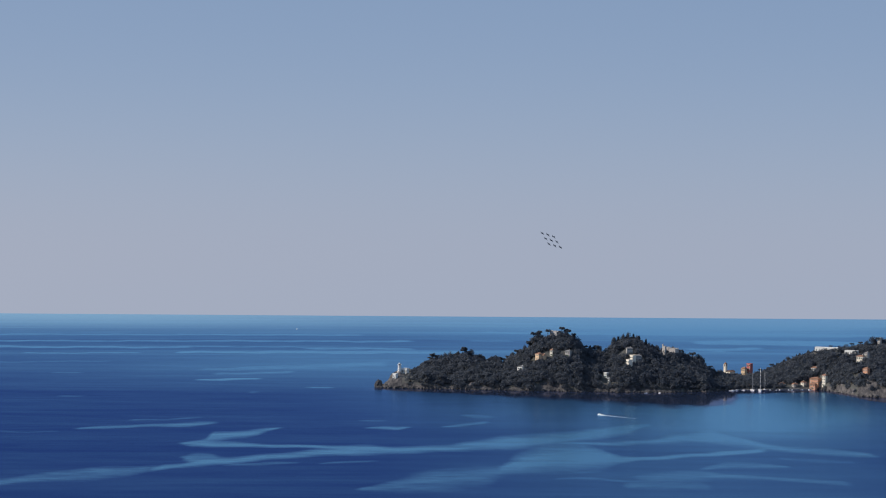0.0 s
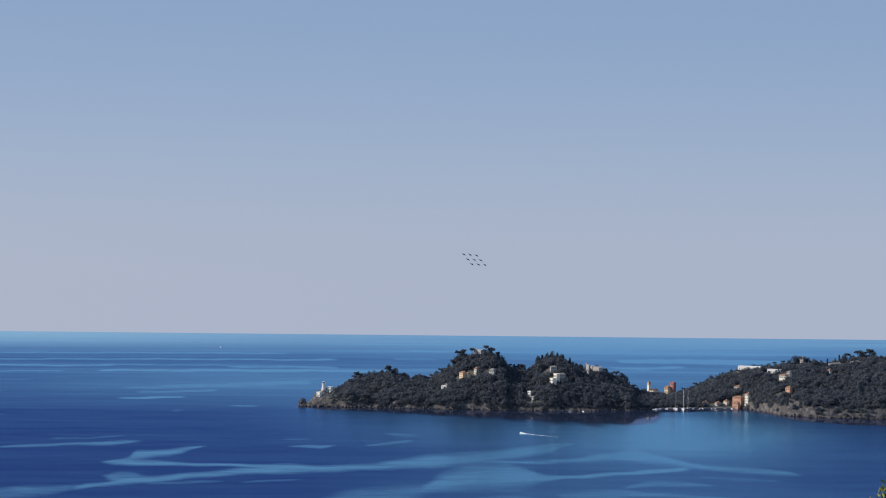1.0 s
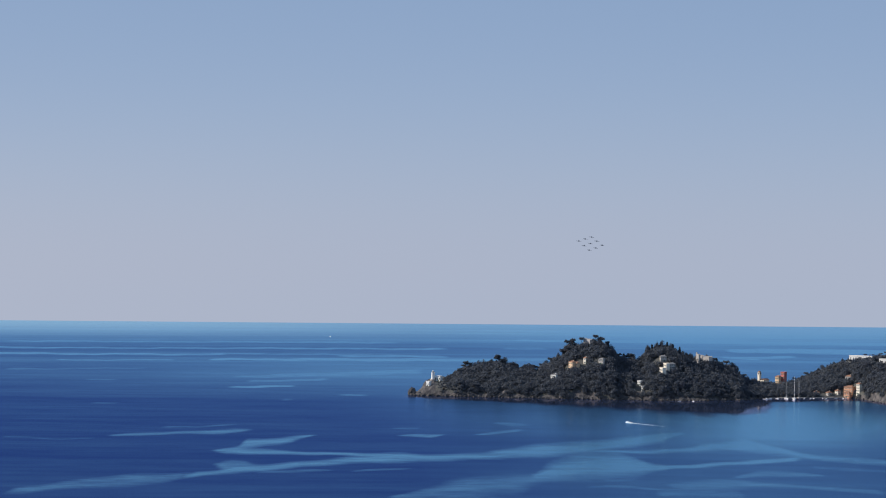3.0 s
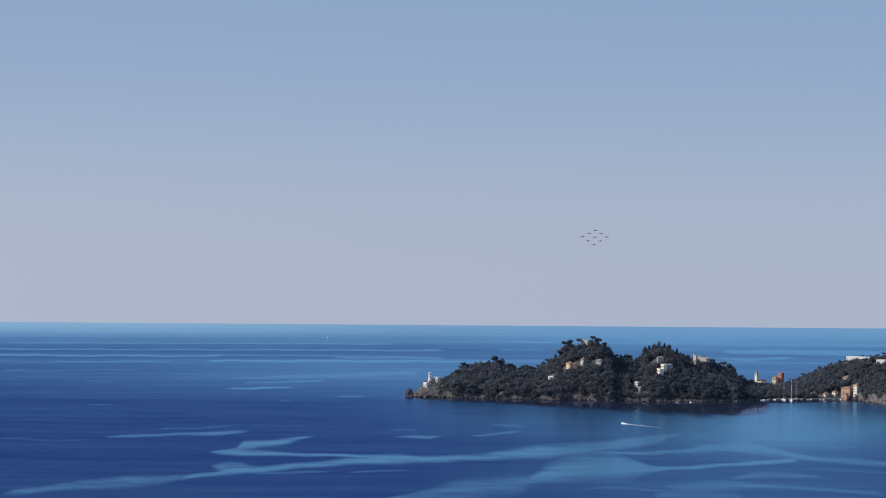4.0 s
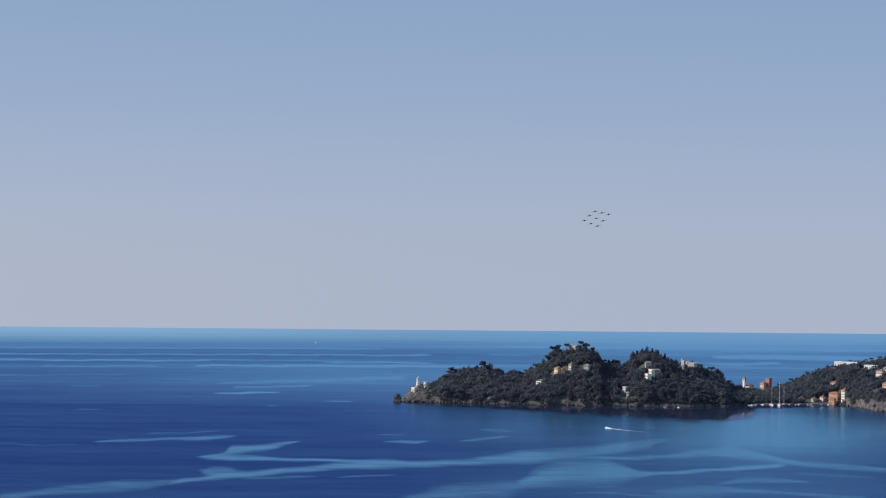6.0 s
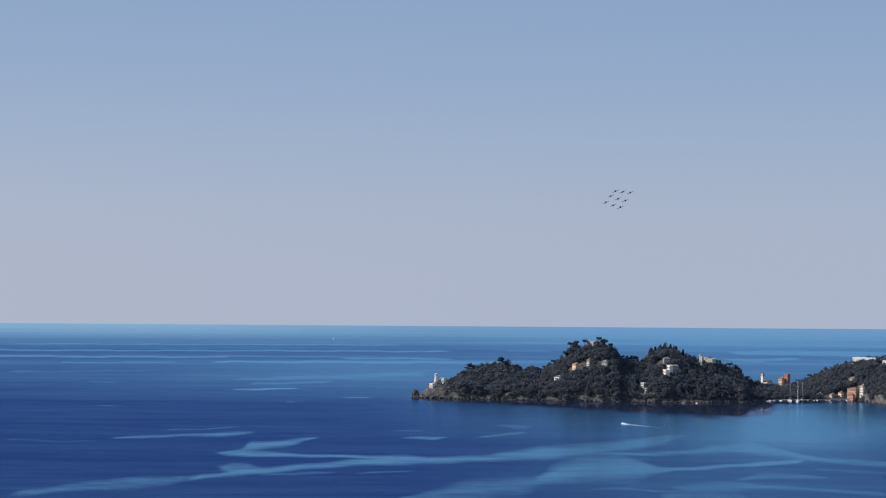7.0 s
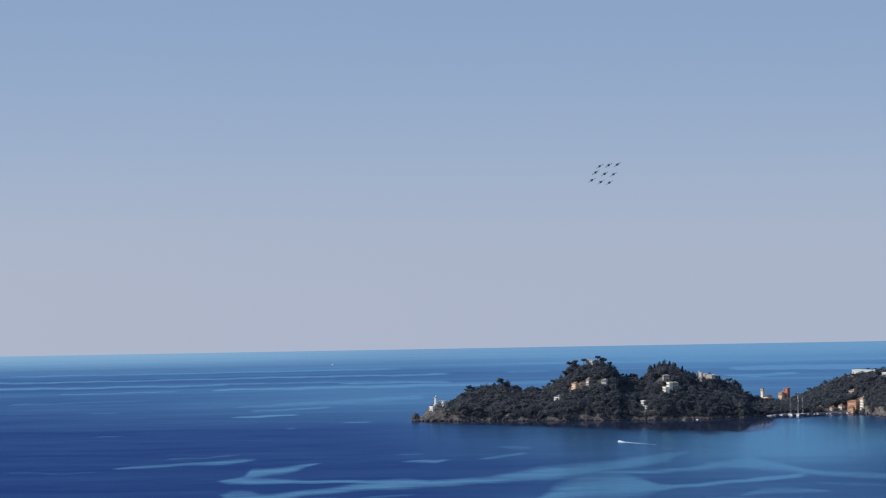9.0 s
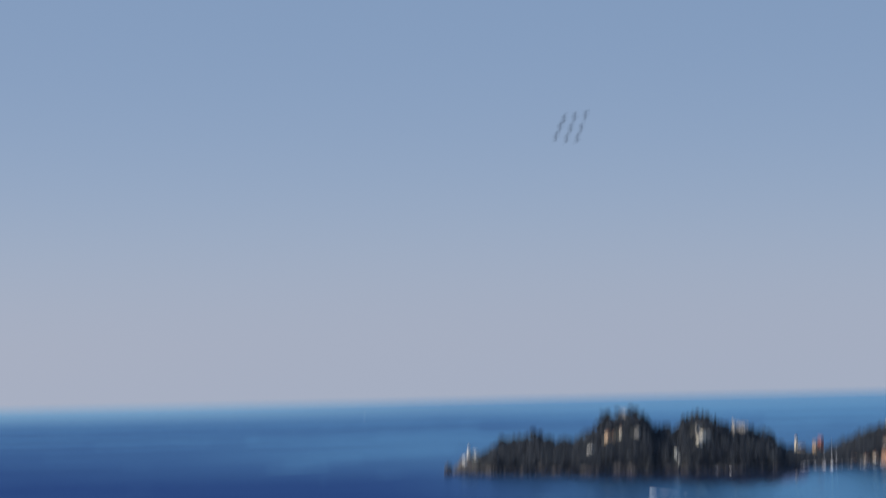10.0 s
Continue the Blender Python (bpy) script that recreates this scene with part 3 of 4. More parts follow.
def woods():
    rng = np.random.default_rng(5)
    count = 0
    # single trees along the crest, whose outlines stand against the sea
    x = 2.0
    while x < 700:
        kind = "pine" if rng.random() < (0.15 if 235 < x < 300 else 0.42) else "oak"
        if rng.random() < 0.10 and x > 240:
            kind = "cypress"
        y = crest_y(x) + rng.uniform(-9, 7)
        h = max(3.0, tree_height(x) * rng.uniform(0.80, 1.50))
        if open_spot(x, y, 3):
            plant(kind, x, y, h, rng, 0.3, 0.7 if kind == "oak" else 0.85)
            count += 1
        x += rng.uniform(3.6, 7.0)
    # tall umbrella pines that stand out on the peaks and at the end of the wood
    for x, h in ((25, 12.0), (31, 10.0), (66, 10.5), (66, 12.5), (148, 13.0), (154, 14.0), (161, 12.5), (172, 12.0), (190, 13.0), (196, 11.5), (205, 10.5), (236, 11.0), (601, 10.5), (690, 10.5)):
        plant("pine", x, crest_y(x) - 4, h, rng, 0.3, 0.62)
        count += 1
    # narrow round-headed trees and cypresses in a row along the second peak and the shoulders
    for x, h, kind, wide in ((249, 9.0, "oak", 0.5), (256, 11.5, "oak", 0.55), (262, 9.0, "cypress", 1.2), (268, 10.5, "oak", 0.5), (274, 11.5, "oak", 0.5), (281, 9.5, "cypress", 1.3),
                             (288, 10.5, "cypress", 1.3), (296, 9.5, "oak", 0.4), (305, 9.0, "oak", 0.6), (143, 10.5, "oak", 0.6), (150, 11.0, "cypress", 1.5), (206, 9.5, "oak", 0.5),
                             (215, 10.0, "oak", 0.45), (226, 9.5, "cypress", 1.4), (332, 9.5, "oak", 0.55), (345, 10.0, "cypress", 1.4), (88, 9.5, "oak", 0.5), (102, 10.0, "cypress", 1.5)):
        plant(kind, x, crest_y(x) - 3, h, rng, 0.3, wide)
        count += 1
    # trees that half hide the walls of the castles and villas
    for x, y, h in ((322, 3181, 8.0), (327, 3180, 6.5), (333, 3182, 7.0), (339, 3184, 9.0), (176, 3195, 9.0), (187, 3196, 9.5), (156, 3149, 6.5), (162, 3147, 7.5), (276, 3133, 6.5), (504, 3140, 3.0), (513, 3148, 6.5)):
        if ground(x, y) > 0:
            plant("oak", x, y, h, rng, 0.3, 0.7)
            count += 1
    # single trees on the slopes
    while count < 285:
        x = rng.uniform(-2, 700)
        f = rng.uniform(0.08, 0.95)
        y = shore_y(x) + f * (crest_y(x) - shore_y(x))
        h = (7.5 if f < 0.86 and x > 15 else tree_height(x)) * rng.uniform(0.8, 1.3)
        if h > 3 and open_spot(x, y, 3):
            plant("pine" if rng.random() < 0.35 else "oak", x, y, h, rng)
            count += 1
    # the closed canopy between them
    kinds = [leaf_cloud(np.random.default_rng(40 + k), lobes(np.random.default_rng(60 + k), "oak", 6.5, 5.4), 27, 1.02) for k in range(8)]
    chunks = []
    for x in np.arange(-12, 945, 4.2):
        for f in np.concatenate([np.arange(0.012, 1.0, 0.040), (1.03, 1.08, 1.14)]):
            px, py = x + rng.uniform(-2.5, 2.5), shore_y(x) + f * (crest_y(x) - shore_y(x)) + rng.uniform(-2.5, 2.5)
            if not open_spot(px, py, 3):
                continue
            s = (8.0 if f < 0.86 and px > 15 else tree_height(px)) / 8.5 * (0.66 + 0.55 * rng.random() ** 1.6) * min(1.0, 0.62 + f * 2.2) * (1.0 if f < 0.88 else 0.72)
            if s < 0.15 or (x > 700 and rng.random() < 0.5):
                continue
            a = rng.uniform(0, 6.28)
            q = kinds[int(rng.integers(8))]
            ca, sa = math.cos(a) * s, math.sin(a) * s
            t = np.empty_like(q)
            t[..., 0], t[..., 1], t[..., 2] = q[..., 0] * ca - q[..., 1] * sa + px, q[..., 0] * sa + q[..., 1] * ca + py, q[..., 2] * s + ground(px, py) - 0.4
            chunks.append(t)
    q = np.concatenate(chunks)
    me = array_mesh("woodland", q.reshape(-1, 3).tolist(), np.arange(len(q) * 4).reshape(-1, 4).tolist(), HAZED_LEAF)
    tagged(new("woodland", me), "dense dark evergreen woods covering the headland", "woods", kind="stuff")


woods()


def shore_rocks():
    """Broken boulders along the waterline."""
    rng = np.random.default_rng(8)
    base = bmesh.new()
    bmesh.ops.create_icosphere(base, subdivisions=1, radius=1)
    pts = np.array([v.co for v in base.verts])
    tri = [[v.index for v in f.verts] for f in base.faces]
    base.free()
    verts, faces = [], []
    for x in np.arange(-44, 690, 1.1):
        if 402 < x < 508:
            continue
        s = rng.uniform(0.5, 1.5) * (1.6 if rng.random() < 0.12 else 1.0) * (1.3 if x > 530 or x < 20 else 1.0)
        p = pts * rng.uniform(0.55, 1.25, pts.shape) * np.array((s, s, s * rng.uniform(0.7, 1.5)))
        n = len(verts)
        verts += (p + np.array((x, shore_y(x) + rng.uniform(-2.5, 3.0), rng.uniform(-0.3, 1.2)))).tolist()
        faces += [[i + n for i in f] for f in tri]
    tagged(new("shore_rocks", array_mesh("shore_rocks", verts, faces, ROCK)), "broken dark boulders along the waterline", "rocks", kind="stuff")


def point_rock():
    """The dark rock stack off the end of the point."""
    bm = bmesh.new()
    bmesh.ops.create_icosphere(bm, subdivisions=3, radius=1)
    for v in bm.verts:
        k = 1 + 0.28 * noise.noise(v.co * 1.6) + 0.16 * noise.noise(v.co * 4.0)
        v.co = Vector((v.co.x * 5.2 * k, v.co.y * 5.0 * k, v.co.z * 8.8 * k + 0.5))
    ob = part("rock_stack", bm, ROCK)
    ob.location = (-42.5, 3146, 0)
    tagged(ob, "dark rounded rock stack at the end of the point", "rock")


shore_rocks()
point_rock()


# ---- buildings ----
def gable_roof(w, d, h, eave=0.5):
    return loft([[(-w / 2 - eave, y, -0.12), (-w / 2 - eave, y, 0.12), (0, y, h + 0.12), (w / 2 + eave, y, 0.12), (w / 2 + eave, y, -0.12), (0, y, h - 0.12)] for y in (-d / 2 - eave, d / 2 + eave)])


def hip_roof(w, d, h, eave=0.5):
    a, b = w / 2 + eave, d / 2 + eave
    return loft([[(-a, -b, -0.15), (a, -b, -0.15), (a, b, -0.15), (-a, b, -0.15)], [(-a, -b, 0.1), (a, -b, 0.1), (a, b, 0.1), (-a, b, 0.1)],
                 [(-a * 0.3, -b * 0.06, h), (a * 0.3, -b * 0.06, h), (a * 0.3, b * 0.06, h), (-a * 0.3, b * 0.06, h)]])


def add_window(root, m, w, h, shutters):
    """A recessed-looking window with frame, pane and sill; shutters beside it where there is room."""
    frame_bm = bmesh.new()
    for dx, dz, fw, fh in ((-w / 2, 0, 0.12, h), (w / 2, 0, 0.12, h), (0, 0, w, 0.12), (0, h - 0.12, w, 0.12)):
        add_box(frame_bm, fw, 0.16, fh, (dx, 0, dz))
    ob = part("window", frame_bm, WHITE, root)
    ob.matrix_basis = m
    part("pane", box(w - 0.1, 0.06, h - 0.1, (0, 0.0, 0.05)), DARK, ob, "dark glass pane")
    part("sill", box(w + 0.4, 0.3, 0.12, (0, -0.05, -0.14)), STONE, ob)
    if shutters:
        for s in (-1, 1):
            part("shutter", box(w * 0.5, 0.08, h, (s * w * 0.78, -0.02, 0)), SHUTTER, ob, "green shutter")


def house(label, x, y, w, d, h, turn, wall, roof="hip", roof_mat=None, cols=3, floors=2, shutters=True, rise=1.8, name="house", base=None):
    z = (min(ground(x + a, y + b) for a in (-w / 3, w / 3) for b in (-d / 3, d / 3)) if base is None else base) - 0.2
    root = empty(name, pose(x, y, z, 0, 0, turn), label, "house")
    part("wall", box(w, d, h + 6.0, (0, 0, -6.0), 0.06), wall, root)
    if roof == "flat":
        bm = bmesh.new()
        for dx, dy, bw, bd in ((0, -d / 2, w + 0.4, 0.4), (0, d / 2, w + 0.4, 0.4), (-w / 2, 0, 0.4, d - 0.4), (w / 2, 0, 0.4, d - 0.4)):
            add_box(bm, bw, bd, 0.8, (dx, dy, h - 0.1))
        part("parapet", bm, wall, root)
        part("roof", box(w - 0.3, d - 0.3, 0.2, (0, 0, h)), roof_mat or SLATE, root)
    else:
        rf = part("roof", hip_roof(w, d, rise) if roof == "hip" else gable_roof(w, d, rise), roof_mat or TILE, root)
        rf.location = (0, 0, h + 0.02)
        part("chimney", box(0.7, 0.7, 1.6, (w * 0.22, d * 0.1, rise * 0.45), 0.05), wall, rf)
    step = h / floors
    for f in range(floors):
        for c in range(cols):
            add_window(root, pose((c + 0.5) / cols * w - w / 2, -d / 2 - 0.03, f * step + step * 0.32), min(1.0, w / cols * 0.3), step * 0.42, shutters)
        for c in range(max(1, cols - 1)):
            n = max(1, cols - 1)
            add_window(root, pose(-w / 2 - 0.03, (c + 0.5) / n * d - d / 2, f * step + step * 0.32, 0, 0, -90), min(1.0, d / n * 0.26), step * 0.42, shutters)
    part("door", box(1.1, 0.12, 2.1, (w * 0.5 / cols * (0 if cols % 2 == 0 else 1), -d / 2 - 0.04, 0.02)), SHUTTER, root, "green wooden door")
    return root


def lighthouse(x, y, base):
    root = empty("lighthouse", pose(x, y, base) @ Matrix.Diagonal((1.4, 1.4, 0.84, 1)), "white round lighthouse tower on the rocky point", "lighthouse")
    part("plinth", cone(2.5, 2.3, 3.2, (0, 0, -1.2), 18), STONE, root)
    part("tower", cone(1.75, 1.35, 9.2, (0, 0, 2.0), 20), WHITE, root)
    part("gallery", cone(2.1, 2.1, 0.35, (0, 0, 11.2), 20), WHITE, root)
    rail = bmesh.new()
    for k in range(14):
        a = k / 14 * 2 * math.pi
        add_box(rail, 0.07, 0.07, 1.0, (2.0 * math.cos(a), 2.0 * math.sin(a), 11.55))
    part("railing", rail, ALU, root)
    part("lantern", cone(0.95, 0.95, 1.7, (0, 0, 11.55), 12), GLASS, root, "dark lantern glass")
    part("dome", cone(1.15, 0.1, 1.1, (0, 0, 13.25), 16), WHITE, root)
    for z in (4.2, 7.6):
        part("window", box(0.5, 0.2, 0.9, (-0.9, -1.32, z)), DARK, root)


def castle(label, x, y, w, turn, h=6.0, tower=4.0):
    base = ground(x, y) - 0.5
    root = empty("castle", pose(x, y, base, 0, 0, turn), label, "castle")
    part("wall", box(w, w * 0.6, h + 4, (0, 0, -4), 0.1), STONE, root)
    tw = part("tower", box(w * 0.3, w * 0.3, h + tower + 4, (-w * 0.34, -w * 0.18, -4), 0.1), STONE, root)
    for px, py, pw, pd, pz, up in ((0, 0, w, w * 0.6, h, root), (-w * 0.34, -w * 0.18, w * 0.3, w * 0.3, h + tower, tw)):
        n = max(3, int(pw / 1.5))
        for c in range(n):
            fx = px + (c + 0.5) / n * pw - pw / 2
            for sy in (-1, 1):
                part("merlon", box(pw / n * 0.55, 0.5, 0.8, (fx, py + sy * (pd / 2 - 0.27), pz)), STONE, up)
    for c in range(3):
        add_window(root, pose((c - 1) * w * 0.24 + w * 0.08, -w * 0.3 - 0.03, h * 0.45), 0.9, 1.6, False)
    return root


def church_tower(x, y, h, turn):
    base = ground(x, y) - 0.5
    root = empty("church", pose(x, y, base, 0, 0, turn), "ochre church with a square bell tower on the saddle", "church")
    part("nave", box(7, 10, 7.0 + 2, (5.4, 4, -2), 0.06), CREAM, root)
    r = part("roof", gable_roof(7, 10, 2.0), TILE, root)
    r.location = (5.4, 4, 7.02)
    t = part("bell_tower", box(3.4, 3.4, h + 2, (0, 0, -2), 0.08), CREAM, root)
    part("cornice", box(4.2, 4.2, 0.4, (0, 0, h - 3.2)), CREAM, t)
    for a in (0, 90, 180, 270):
        o = part("belfry_opening", box(1.3, 0.12, 2.0, (0, -1.84, h - 2.6)), DARK, t)
        o.rotation_euler = (0, 0, radians(a))
    part("cap", cone(2.7, 0.1, 2.2, (0, 0, h), 4, pose(0, 0, 0, 0, 0, 45)), TILE, t)
    return root


def quay():
    """The low harbour wall in the bay."""
    root = empty("harbour_quay", pose(0, 0, 0), "pale stone harbour quay along the bay", "quay", kind="structure")
    for k in range(20):
        x = 406 + k * 5.1
        part("quay_block", box(5.0, 7, 3.0, (x, shore_y(x) + 3.0, -1.9), 0.12), SLATE, root)


quay()
lighthouse(-16.8, 3180, 16.3)
house("low white keeper house beside the lighthouse", -9.5, 3180, 8, 5, 6.5, -35, WHITE, roof="flat", roof_mat=WHITE, cols=3, floors=1)
house("white terraced lookout house below the lighthouse", -22.0, 3159, 5, 4.5, 6.0, -40, WHITE, roof="flat", roof_mat=WHITE, cols=2, floors=1, shutters=False)
castle("pale stone castle on the highest wooded peak", 181.0, 3204.0, 11, -42, h=7.6, tower=0.8)
house("tall ochre villa half hidden in the woods", 158.6, 3157.0, 8, 6, 10.6, -58, OCHRE, cols=2, floors=3)
house("lower ochre villa wing among the trees", 164.5, 3155.0, 5, 5, 7.0, -58, OCHRE, cols=2)
house("small cream house among trees", 175.1, 3159.0, 4, 4, 7.2, -40, CREAM, cols=1)
house("small grey stone house among trees", 195.2, 3152.0, 7, 5, 6.6, -35, STONE, cols=2, floors=2, roof_mat=SLATE)
house("white villa with a pale roof in the woods", 135.8, 3151.5, 8, 5, 7.6, -40, WHITE, roof="gable", cols=2, floors=2, roof_mat=SLATE)
house("tall cream house with a flat roof", 270.1, 3129.5, 6.5, 5.5, 10.2, -60, CREAM, roof="flat", roof_mat=CREAM, cols=2)
house("cream house above its sunlit neighbour", 275.6, 3141.0, 6.5, 5, 10.0, -60, CREAM, roof="flat", roof_mat=CREAM, cols=2)
house("long grey-roofed house half hidden in the woods", 282.5, 3146.0, 8, 5, 6.2, 15, STONE, cols=3, floors=2, roof_mat=SLATE)
house("pale low house below the second peak", 273.1, 3162.5, 8, 5, 6.2, 10, STONE, cols=3, floors=2, roof_mat=SLATE)
castle("pale ruined stone tower house on the crest", 318.8, 3180.0, 5, -50, h=12.0, tower=2)
castle("pale stone castle house on the crest", 330.0, 3190.5, 14, -38, h=8.4, tower=1.2)
house("small white terrace house above the shore", 240.6, 3120.5, 4.5, 4, 5.6, -40, WHITE, cols=2, floors=2, roof="flat", roof_mat=WHITE)
house("narrow white boathouse close above the shore", 243.4, 3106.5, 2.6, 2.6, 6.2, -40, WHITE, cols=1, floors=2, roof="flat", roof_mat=WHITE)
church_tower(405.4, 3250.5, 17.0, -50)
house("tall red house on the saddle above the harbour", 437.7, 3256.6, 6, 5.5, 17.5, -45, RED, cols=2, floors=4, roof="flat", roof_mat=RED)
house("pink house beside the red house", 430.2, 3255.1, 6, 5, 13.2, -45, OCHRE, cols=2, floors=3)
house("wide orange villa by the water", 508.0, 3158.0, 13, 8, 9.6, -44, ORANGE, cols=4, floors=3)
house("tall pale house with a hipped roof by the water", 517.3, 3144.0, 5.5, 5, 13.5, -48, CREAM, cols=2, floors=4)
house("low orange boathouse at the harbour front", 503.5, 3148.5, 8, 5, 6.2, -40, ORANGE, cols=2, base=0.9)
house("cream harbour house behind the quay", 466.2, 3160.5, 6, 5, 3.4, 35, CREAM, floors=1)
house("pale stone harbour house behind the quay", 481.1, 3154.5, 6, 5, 3.4, 30, STONE, floors=1)
house("tall cream harbour house behind the quay", 492.4, 3156.5, 5, 5, 4.5, 38, CREAM, cols=2)
house("long white villa with a row of windows on the hill", 535.0, 3233.0, 33, 6, 7.0, -34, WHITE, cols=8, floors=1, roof="flat", roof_mat=WHITE, shutters=False)
house("long white low villa on the hill", 558.4, 3189.0, 17, 5, 7.0, -34, WHITE, cols=5, floors=1, roof="flat", roof_mat=WHITE, shutters=False)
house("cream stepped house on the wooded hill", 563.0, 3148.0, 9, 6, 9.5, -42, CREAM, cols=3)
house("small pale house beside the stepped house", 570.5, 3149.0, 5, 5, 11.5, -42, STONE, cols=2, roof_mat=SLATE)
house("pink house with a tiled roof above the cliff", 560.3, 3094.0, 7, 5, 8.4, -48, ORANGE, cols=2, floors=2)
house("small white house among the trees", 511.2, 3186.0, 8, 5, 6.4, -40, WHITE, cols=2, floors=2)
house("long stone house on the wooded crest", 645.3, 3222.5, 20, 7, 4.5, 8, STONE, cols=5, floors=1, roof_mat=SLATE)
house("small white house on the slope", 625.6, 3171.0, 5, 4.5, 6.0, -42, WHITE, cols=2)
house("slim stone tower house on the wooded crest", 602.8, 3236.0, 4, 4, 9.0, -40, STONE, cols=1, floors=3, roof_mat=SLATE)
house("stone house on the wooded crest", 666.7, 3203.5, 13, 6, 4, 10, STONE, cols=4, floors=1, roof_mat=SLATE)


def jet_model():
    """A small straight-winged jet trainer; the nose looks along -y, span 9.4 m."""
    root = empty("jet_aircraft", pose(0, 0, 0), "dark blue jet aircraft flying in close diamond formation", "aircraft", "jets of the formation")
    prof = ((-4.9, 0.10, -0.15), (-4.3, 0.40, -0.1), (-3.2, 0.70, 0.0), (-1.8, 0.92, 0.05), (0.2, 1.00, 0.05), (2.2, 0.88, 0.08), (3.8, 0.62, 0.15), (4.9, 0.42, 0.2))
    part("fuselage", loft([[(r * math.cos(a), y, z + r * 1.12 * math.sin(a)) for a in np.linspace(0, 2 * math.pi, 14)[:-1]] for y, r, z in prof]), JET_BLUE, root)

    def plane(name, pts, thick, mat=JET_BLUE, axis=2, label=""):
        off = Vector((0, 0, 0))
        off[axis] = thick / 2
        a, b = [[tuple(Vector(p) + s * off) for p in pts] for s in (1, -1)]
        part(name, loft([b, a]), mat, root, label)

    for s in (-1, 1):
        plane("wing", [(s * 0.5, -1.3, -0.25), (s * 4.55, -0.2, 0.02), (s * 4.55, 1.1, 0.02), (s * 0.5, 1.9, -0.25)], 0.30)
        plane("tailplane", [(s * 0.25, 3.5, 0.3), (s * 1.95, 4.1, 0.3), (s * 1.95, 4.8, 0.3), (s * 0.25, 4.8, 0.3)], 0.10)
        tank = loft([[(s * 4.62 + r * math.cos(a), y, 0.02 + r * math.sin(a)) for a in np.linspace(0, 2 * math.pi, 9)[:-1]] for y, r in ((-1.0, 0.03), (-0.5, 0.19), (0.6, 0.22), (1.3, 0.15), (1.7, 0.03))])
        part("tip_tank", tank, JET_BLUE, root)
        part("air_intake", box(0.42, 1.6, 0.62, (s * 0.82, -1.0, -0.35), 0.12), JET_BLUE, root)
    plane("fin", [(0, 3.0, 0.5), (0, 4.3, 2.2), (0, 5.0, 2.2), (0, 4.8, 0.4)], 0.12, axis=0)
    part("canopy", loft([[(r * math.cos(a), y, 0.62 + 0.75 * r * math.sin(a)) for a in np.linspace(0, 2 * math.pi, 11)[:-1]] for y, r in ((-3.5, 0.06), (-2.8, 0.42), (-1.6, 0.52), (-0.4, 0.42), (0.5, 0.08))]), GLASS, root, "dark glass canopy")
    return root


JETS = [jet_model()]
for _ in range(8):
    JETS.append(copy_thing(JETS[0], pose(0, 0, 0)))


def motor_boat(m, length, label):
    root = empty("motor_boat", m, label, "boat")
    k = length / 7.0
    ring = lambda y, w, z0, z1: [(-w, y, z1), (-w * 0.75, y, z0), (w * 0.75, y, z0), (w, y, z1)]
    hull = loft([[(x * k, y * k, z * k) for x, y, z in ring(*q)] for q in ((-3.5, 0.06, 0.35, 1.15), (-2.6, 0.7, -0.1, 1.0), (-0.8, 1.15, -0.3, 0.85), (1.6, 1.2, -0.3, 0.75), (3.5, 1.05, -0.25, 0.75))])
    part("hull", hull, HULL, root)
    part("deck", box(1.7 * k, 3.2 * k, 0.06 * k, (0, 1.3 * k, 0.72 * k)), TEAK, root, "teak cockpit deck")
    part("cabin", box(1.5 * k, 1.9 * k, 0.75 * k, (0, -1.2 * k, 0.8 * k), 0.18 * k), HULL, root)
    part("windscreen", box(1.4 * k, 0.08 * k, 0.45 * k, (0, -0.2 * k, 1.45 * k)), GLASS, root, "dark windscreen")
    part("outboard_engine", box(0.5 * k, 0.5 * k, 0.9 * k, (0, 3.65 * k, 0.2 * k), 0.1 * k), DARK, root, "dark outboard engine")
    return root


BOAT = motor_boat(pose(207, 2762, 0), 8.0, "small white motor boat under way on the bay")
motor_boat(pose(-208, 4488, 0, 0, 0, 20), 4.5, "white motor boat far out at sea")
motor_boat(pose(397, 3118, 0, 0, 0, 60), 7.0, "white motor boat moored off the harbour mouth")
motor_boat(pose(403, 3124, 0, 0, 0, 100), 6.0, "white motor boat moored off the harbour mouth")
motor_boat(pose(413, 3128, 0, 0, 0, 40), 5.0, "white motor boat moored off the harbour mouth")
for bx, off, size, turn in ((447, 6, 5.5, 170), (455, 9, 4.0, 140), (459.5, 5, 3.6, 20), (471, 7, 4.6, 185), (474.5, 12, 5.8, 150), (488, 5, 3.8, 90), (497, 8, 5.0, 200), (501, 4.5, 3.6, 160)):
    motor_boat(pose(bx, shore_y(bx) - off, 0, 0, 0, turn), size, "small white boat moored along the harbour quay")
motor_boat(pose(286, 3074, 0, 0, 0, 80), 4.0, "small white boat close under the wooded shore")
motor_boat(pose(303, 3076, 0, 0, 0, 20), 4.5, "small white boat close under the wooded shore")


